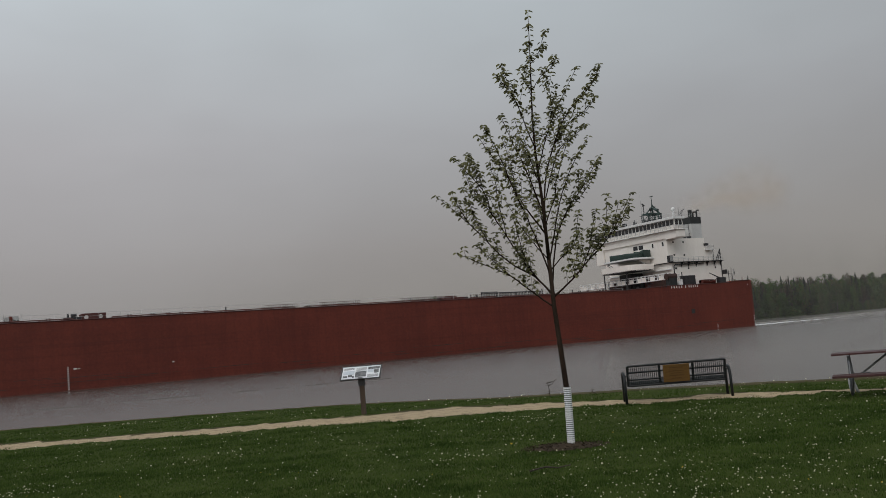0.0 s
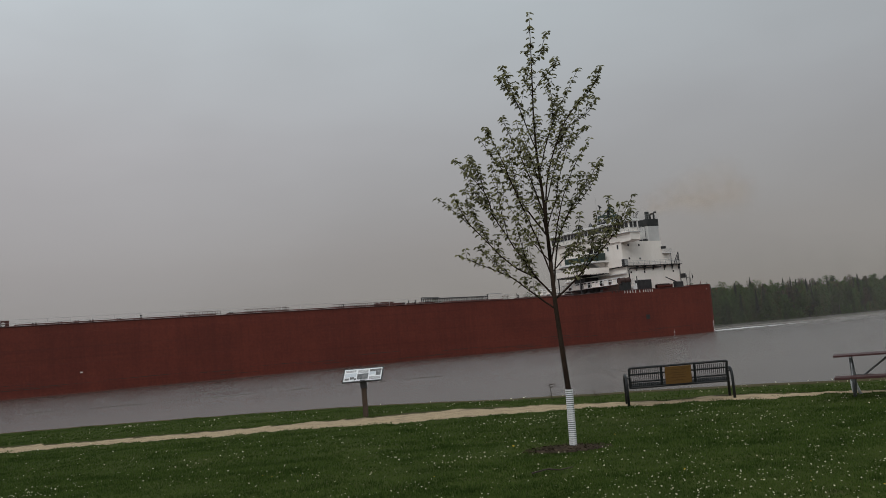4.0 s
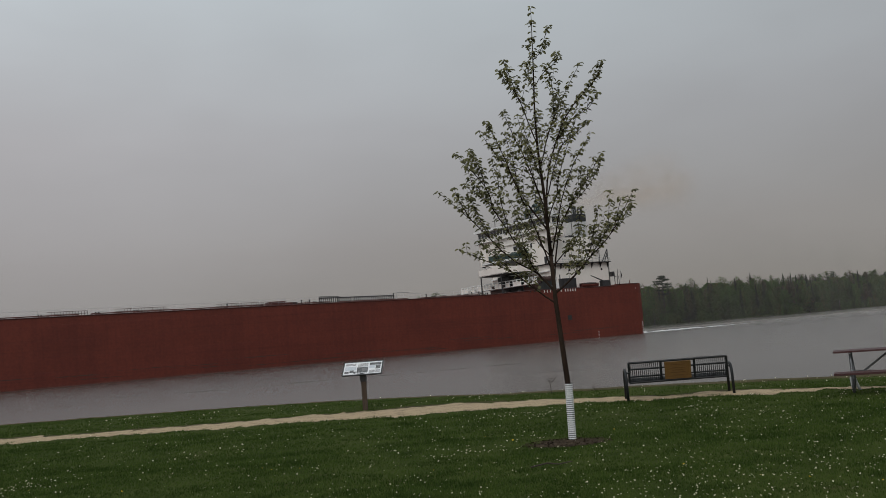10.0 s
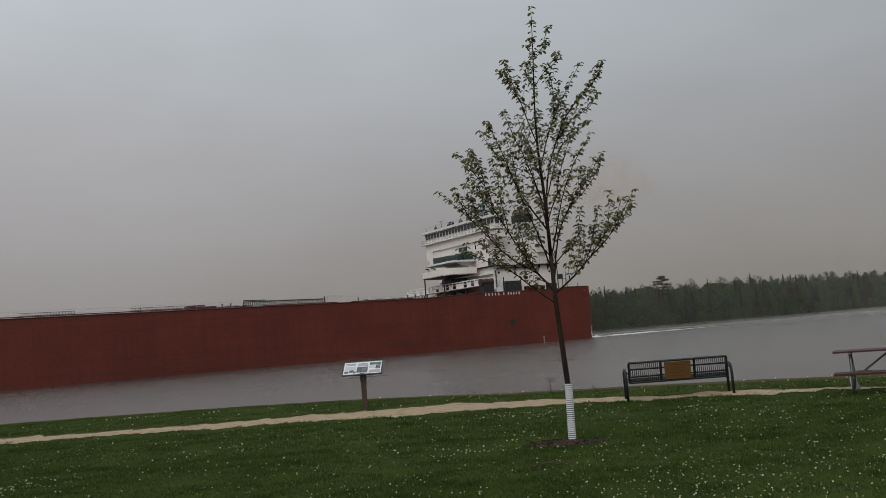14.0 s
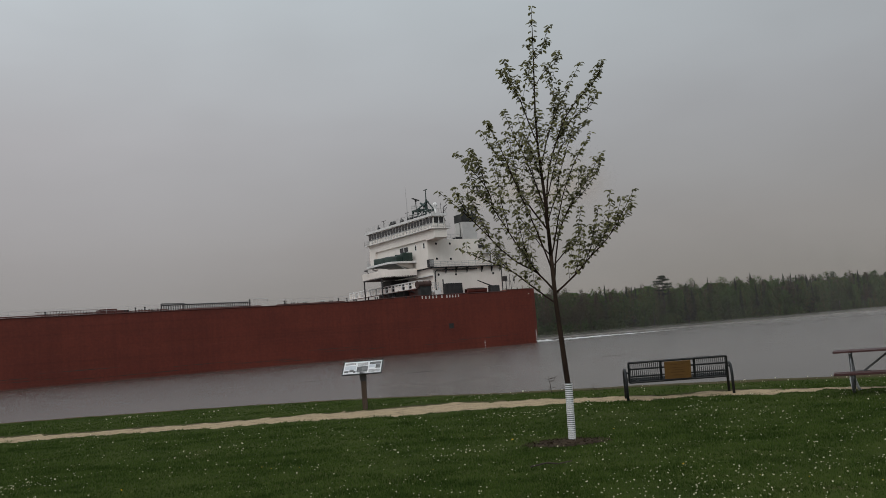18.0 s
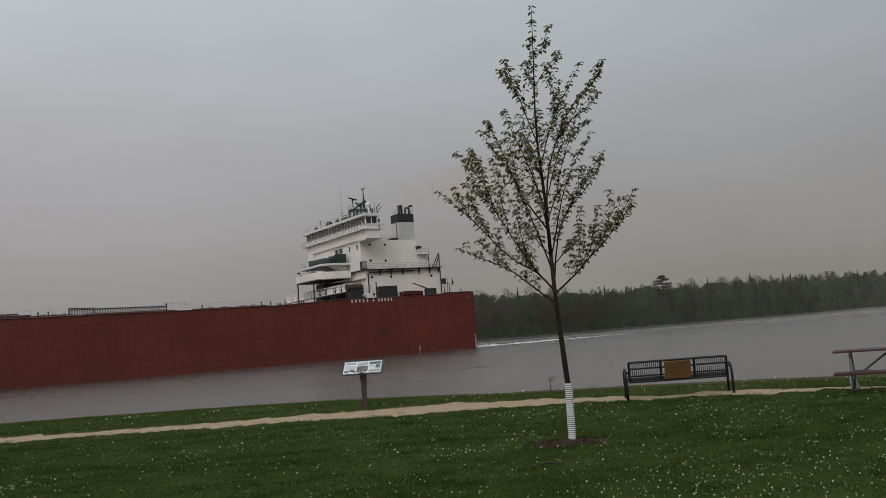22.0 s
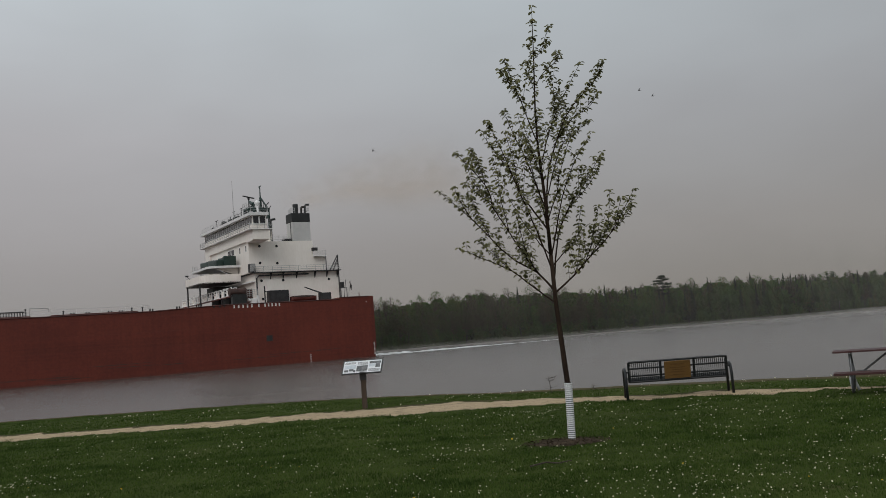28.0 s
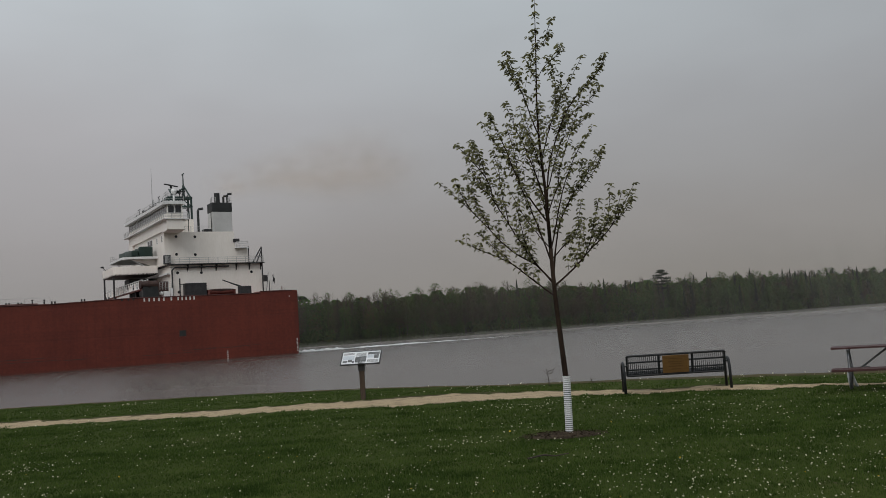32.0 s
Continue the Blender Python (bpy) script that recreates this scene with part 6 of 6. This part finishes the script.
# ---- far bank woods ----
def crown(rng, x, y, z0, h, w, count, size, shape):
    """Leaf clumps for one crown, as an array of four corners each."""
    u = rng.random(count)
    a = rng.uniform(0, 2 * np.pi, count)
    if shape == "cone":
        zz = u ** 1.3
        r = w * (1.0 - zz) ** 0.85 * rng.random(count) ** 0.5 * (0.8 + 0.2 * np.sin(zz * 30))
    elif shape == "column":
        zz = u
        r = w * np.sqrt(np.clip(1 - (2 * zz - 0.9) ** 2 * 0.8, 0.05, 1)) * (0.6 + 0.4 * rng.random(count))
    else:
        zz = rng.beta(1.15, 1.25, count)
        lobes = 1 + 0.28 * np.sin(a * 3 + zz * 7 + x) + 0.18 * np.sin(a * 5 - zz * 11)
        r = w * np.sqrt(np.clip(1 - (2 * zz - 1.0) ** 2, 0.03, 1)) * lobes * rng.random(count) ** 0.5
    c = np.stack([x + r * np.cos(a), y + r * np.sin(a), z0 + zz * h], 1)
    # clumps face outwards and upwards like the skin of the crown, with some disorder
    lift = {"cone": 0.5, "column": 0.35}.get(shape)
    up = np.full(count, lift) if lift else 2.2 * zz - 0.75
    face = np.stack([np.cos(a), np.sin(a), up], 1) + 0.5 * rng.normal(size=(count, 3))
    face /= np.linalg.norm(face, axis=1)[:, None]
    p = np.cross(face, rng.normal(size=(count, 3)))
    p /= np.linalg.norm(p, axis=1)[:, None]
    q = np.cross(p, face)
    q /= np.linalg.norm(q, axis=1)[:, None]
    s = (size * rng.uniform(0.6, 1.3, count))[:, None]
    return np.stack([c + p * s, c + q * s * 0.8, c - p * s * 0.9, c - q * s * 0.7], 1)


def leaf_mesh(name, quads, mat):
    """A mesh of loose four-cornered leaf clumps."""
    v = np.concatenate(quads).reshape(-1, 3).astype(np.float32)
    n = len(v)
    me = bpy.data.meshes.new(name)
    me.vertices.add(n)
    me.vertices.foreach_set("co", v.ravel())
    me.loops.add(n)
    me.loops.foreach_set("vertex_index", np.arange(n, dtype=np.int32))
    me.polygons.add(n // 4)
    me.polygons.foreach_set("loop_start", np.arange(0, n, 4, dtype=np.int32))
    me.update(calc_edges=True)
    me.validate()
    me.materials.append(M[mat])
    return new(name, me)


def woods_object(name, quads, mat, label, category="trees"):
    return tagged(leaf_mesh(name, quads, mat), label, category, "", "stuff")


def twig_fan(rng, x, y, z0, z1, spread, count):
    """Bare upright branches and twigs of one leafless crown, as thin blades."""
    out = []
    for _ in range(count):
        a, b = rng.uniform(0, 2 * math.pi), rng.uniform(0.25, 1.0)
        p = np.array((x, y, z0 + (z1 - z0) * rng.uniform(0, 0.35)))
        e = np.array((x + math.cos(a) * spread * b, y + math.sin(a) * spread * b, z0 + (z1 - z0) * (1.05 - 0.35 * b * b) * rng.uniform(0.85, 1.0)))
        m = p * 0.45 + e * 0.55 + np.array((math.cos(a), math.sin(a), -0.4)) * 0.12 * spread
        for s, g, w in ((p, m, 0.075), (m, e, 0.05)):
            k = np.array((w, 0, 0))
            out.append([s - k, s + k, g + k * 0.6, g - k * 0.6])
        for _ in range(4):
            g = m + (e - m) * rng.uniform(0.1, 0.9)
            f = g + rng.normal(size=3) * 0.35 + np.array((0, 0, 0.55))
            k = np.array((0.035, 0, 0))
            out.append([g - k, g + k, f + k * 0.5, f - k * 0.5])
    return np.array(out)


def build_woods():
    rng = np.random.default_rng(33)
    green, bare, dark, twigs = [], [], [], []
    trunks = []
    x = -330.0
    while x < 480:
        dist = math.hypot(x, curve(x, SHORE))
        near = -70 < x < 300
        x += (2.6 if near else 6.5) * rng.uniform(0.6, 1.4)
        for row, (back, hh) in enumerate(((1.5, 0.30), (3, 0.66), (5.5, 0.84), (9, 0.93), (13, 1.03), (20, 0.88), (30, 0.84))):
            px = x + rng.uniform(-5, 5)
            py = shore_edge(px) + back + rng.uniform(-1.2, 1.8)
            tall = curve(px, [(-330, 12.3), (-60, 14.0), (-24, 14.9), (0, 15.3), (26, 14.6), (54, 14.3), (66, 14.3), (80, 14.5), (95, 14.6), (200, 14.8), (283, 17.0), (480, 19.0)])
            h = tall * hh * (rng.uniform(0.87, 1.03) + 0.09 * wobble(px, row * 3, 0.06) + (0.06 if rng.random() < 0.12 else 0.0))
            far = dist / 290
            z0 = 0.2
            pick = rng.random() if row < 5 else 1.0
            n = 800 if row < 5 else 300
            if row == 0:
                n = 620
            if row > 4:
                far *= 3.6
            if not near:
                n, far = n // 5, far * 1.8
            if row == 0:
                green.append(crown(rng, px, py, z0 - 1.5, h + 0.8, rng.uniform(1.6, 2.9), n, 0.15 * far, "round"))
            elif pick < (0.05 if px < 55 else 0.14):
                dark.append(crown(rng, px, py, z0 + 0.5, h * 1.03, rng.uniform(1.5, 2.2), n, 0.15 * far, "cone"))
            elif pick < (0.62 if px < 55 else 0.33):
                bare.append(crown(rng, px, py, z0 + h * 0.22, h * 0.76, rng.uniform(1.8, 3.2), int(n * 1.1), 0.15 * far, "round"))
                if row > 1 and near:
                    twigs.append(twig_fan(rng, px, py, z0 + h * 0.5, z0 + h * rng.uniform(0.96, 1.06), rng.uniform(1.0, 2.0), 5))
            else:
                low = rng.uniform(0.04, 0.3) if row < 5 else 0.0
                green.append(crown(rng, px, py, z0 + h * low, h * (1 - low), rng.uniform(2.0, 3.9) * (1.0 if row < 5 else 1.35), int(n * (1.2 if row < 5 else 1.7)), 0.175 * far, "round" if row < 5 else "column"))
            if 0 < row < 5 and near and rng.random() < 0.16:
                r, top, lean = rng.uniform(0.07, 0.16), h * rng.uniform(0.5, 0.85), rng.uniform(-0.6, 0.6)
                fy = py - (1.6 if row == 1 else 0.0)
                for dx, dy in ((r, 0.0), (0.0, r)):
                    trunks.append([[(px - dx, fy - dy, z0 - 1.6), (px + dx, fy + dy, z0 - 1.6), (px + lean + dx * 0.3, fy + dy * 0.3, z0 + top), (px + lean - dx * 0.3, fy - dy * 0.3, z0 + top)]])
    woods_object("broadleaf_woods", green, "woods", "dense spring-green broadleaf woods on the far bank")
    woods_object("budding_woods", bare, "woods_bare", "brownish budding trees among the far woods")
    woods_object("conifer_woods", dark, "conifer", "dark conifers among the far woods")
    woods_object("bare_branches", twigs, "twig", "bare grey-brown branches standing above the far woods")
    woods_object("forest_trunks", [np.array(t) for t in trunks], "wood_trunk", "thin grey and pale trunks in the far woods")


def build_marked_trees():
    """Single trees whose tops stand out above the woods."""
    rng = np.random.default_rng(8)
    # turn from straight ahead (degrees), height, slimness, set back from the shore
    for turn, h, w in ((9.45, 14.5, 0.8), (10.72, 13.6, 0.7), (11.25, 13.2, 0.6), (17.0, 14.2, 1.1), (20.35, 14.3, 1.0), (20.9, 14.4, 1.1), (14.2, 13.5, 1.1), (23.6, 15.2, 0.8), (4.2, 15.4, 0.7)):
        a = radians(turn)
        r = 260.0
        while r * math.cos(a) < shore_edge(r * math.sin(a)) + 7:
            r += 2
        x, y = r * math.sin(a), r * math.cos(a)
        tree = thing("spruce_tree", pose(x, y, 0.2), "dark pointed spruce rising above the far woods", "tree", "spruces above the woods")
        part("trunk", tube(B(), [(0, 0, -0.6), (0, 0, h - 0.6)], 0.2, 6, 0.02), M["wood_trunk"], tree)
        ob = leaf_mesh("crown", [crown(rng, 0, 0, 1.0, h - 1.2, w * 2.4, 1100, 0.19 * r / 300, "cone")], "conifer")
        ob.parent = tree
    # flat-topped white pine
    a = radians(12.85)
    r = 260.0
    while r * math.cos(a) < shore_edge(r * math.sin(a)) + 6:
        r += 2
    tree = thing("white_pine", pose(r * math.sin(a), r * math.cos(a), 0.2), "tall flat-topped white pine standing above the far woods", "tree")
    part("trunk", tube(B(), [(0, 0, -0.6), (0.1, 0, 9), (0, 0, 16.0)], 0.26, 7, 0.06), M["wood_trunk"], tree)
    tiers = []
    for z, w, off in ((16.1, 1.2, 0.2), (15.5, 1.9, -0.2), (14.9, 1.4, 1.2), (14.5, 2.4, -1.1), (13.7, 3.0, -0.7), (13.3, 1.6, 1.7), (12.4, 2.0, 0.9), (11.4, 2.2, -0.6), (10.0, 2.0, 0.6)):
        tiers.append(crown(rng, off, 0, z - 0.25, 0.55, w, 130, 0.25, "round"))
        part("limb", tube(B(), [(0, 0, z - 0.6), (off + math.copysign(w, off) * 0.5, 0, z)], 0.09, 5, 0.03), M["wood_trunk"], tree)
    ob = leaf_mesh("crown", tiers, "conifer")
    ob.parent = tree


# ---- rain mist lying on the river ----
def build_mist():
    """Three uneven pale see-through layers, thickening over mid-river, lighten the water as mist would."""
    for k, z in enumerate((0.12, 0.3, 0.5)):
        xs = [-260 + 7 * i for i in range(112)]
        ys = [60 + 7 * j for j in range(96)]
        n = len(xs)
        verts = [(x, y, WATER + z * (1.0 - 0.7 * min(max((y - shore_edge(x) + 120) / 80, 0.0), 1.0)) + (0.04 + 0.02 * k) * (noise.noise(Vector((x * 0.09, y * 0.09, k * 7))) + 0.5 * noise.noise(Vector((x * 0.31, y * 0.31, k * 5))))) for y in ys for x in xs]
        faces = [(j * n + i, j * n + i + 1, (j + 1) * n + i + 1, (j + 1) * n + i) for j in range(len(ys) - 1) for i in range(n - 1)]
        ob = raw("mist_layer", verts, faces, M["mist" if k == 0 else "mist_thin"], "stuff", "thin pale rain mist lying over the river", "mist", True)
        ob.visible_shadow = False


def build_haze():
    """Pale see-through sheet imitating rain haze before the far woods, thicker towards the water."""
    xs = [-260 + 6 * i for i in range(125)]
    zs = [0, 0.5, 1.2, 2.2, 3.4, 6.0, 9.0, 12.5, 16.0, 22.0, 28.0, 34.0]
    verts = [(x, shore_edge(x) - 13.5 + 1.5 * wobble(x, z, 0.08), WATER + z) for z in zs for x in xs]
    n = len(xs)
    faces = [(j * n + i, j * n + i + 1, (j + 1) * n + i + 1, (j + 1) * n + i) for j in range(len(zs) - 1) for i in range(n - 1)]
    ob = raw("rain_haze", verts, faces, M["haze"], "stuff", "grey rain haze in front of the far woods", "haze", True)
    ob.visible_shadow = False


# ---- birds that cross the sky ----
def build_bird():
    bird = thing("swallow", pose(0, 62, 15), "small dark swallow gliding across the grey sky", "bird", "swallows over the river")
    bm = ball(B(), (0, 0, 0), 0.03, 2, (3.0, 1.0, 1.0))
    part("body", bm, M["feather"], bird, "", True)
    for s in (-1, 1):
        bm = prism(B(), [(0.04, 0.0), (0.03, s * 0.09), (-0.05, s * 0.20), (-0.02, s * 0.09), (-0.03, 0.0)], "z", -0.003, 0.003)
        for v in bm.verts:
            v.co.z += abs(v.co.y) * (0.9 if abs(v.co.y) < 0.1 else 0.55)
        part("wing", bm, M["feather"], bird)
    part("tail", prism(B(), [(-0.07, 0.012), (-0.16, 0.03), (-0.13, 0.0), (-0.16, -0.03), (-0.07, -0.012)], "z", -0.003, 0.003), M["feather"], bird)
    return bird


build_maple()
build_bench()
build_table()
build_sign()
build_bank_twigs()
build_stones()
build_woods()
build_marked_trees()
build_mist()
build_haze()
swallows = [build_bird() for _ in range(3)]
build_flowers()
build_grass()


def motions():
    times = [0, 6, 9, 13, 19, 23, 28, 32]
    walk(ship, [(t, ship_pose(t)) for t in times])
    walk(wake, [(t, ship_pose(t)) for t in times])
    walk(smoke, [(t, ship_pose(t)) for t in times])
    walk(spray, [(t, ship_pose(t)) for t in times])
    walk(ripples, [(t, pose(1.13 * t, 0.0, WATER - low)) for t, low in ((0, 0.0), (8, 0.005), (14, 0.02), (20, 0.035), (26, 0.07), (32, 0.14))])
    # place at 28 s, and metres a second
    for bird, (x, z, vx, vz) in zip(swallows, ((13.92, 17.01, -12.08, 0.3), (14.79, 16.55, -11.61, 0.56), (-4.32, 14.3, -10.09, 0.61))):
        walk(bird, [(t, pose(x + vx * (t - 28), 62, z + vz * (t - 28), 0, 0, 180)) for t in (0, 16, 28, 32)])


motions()
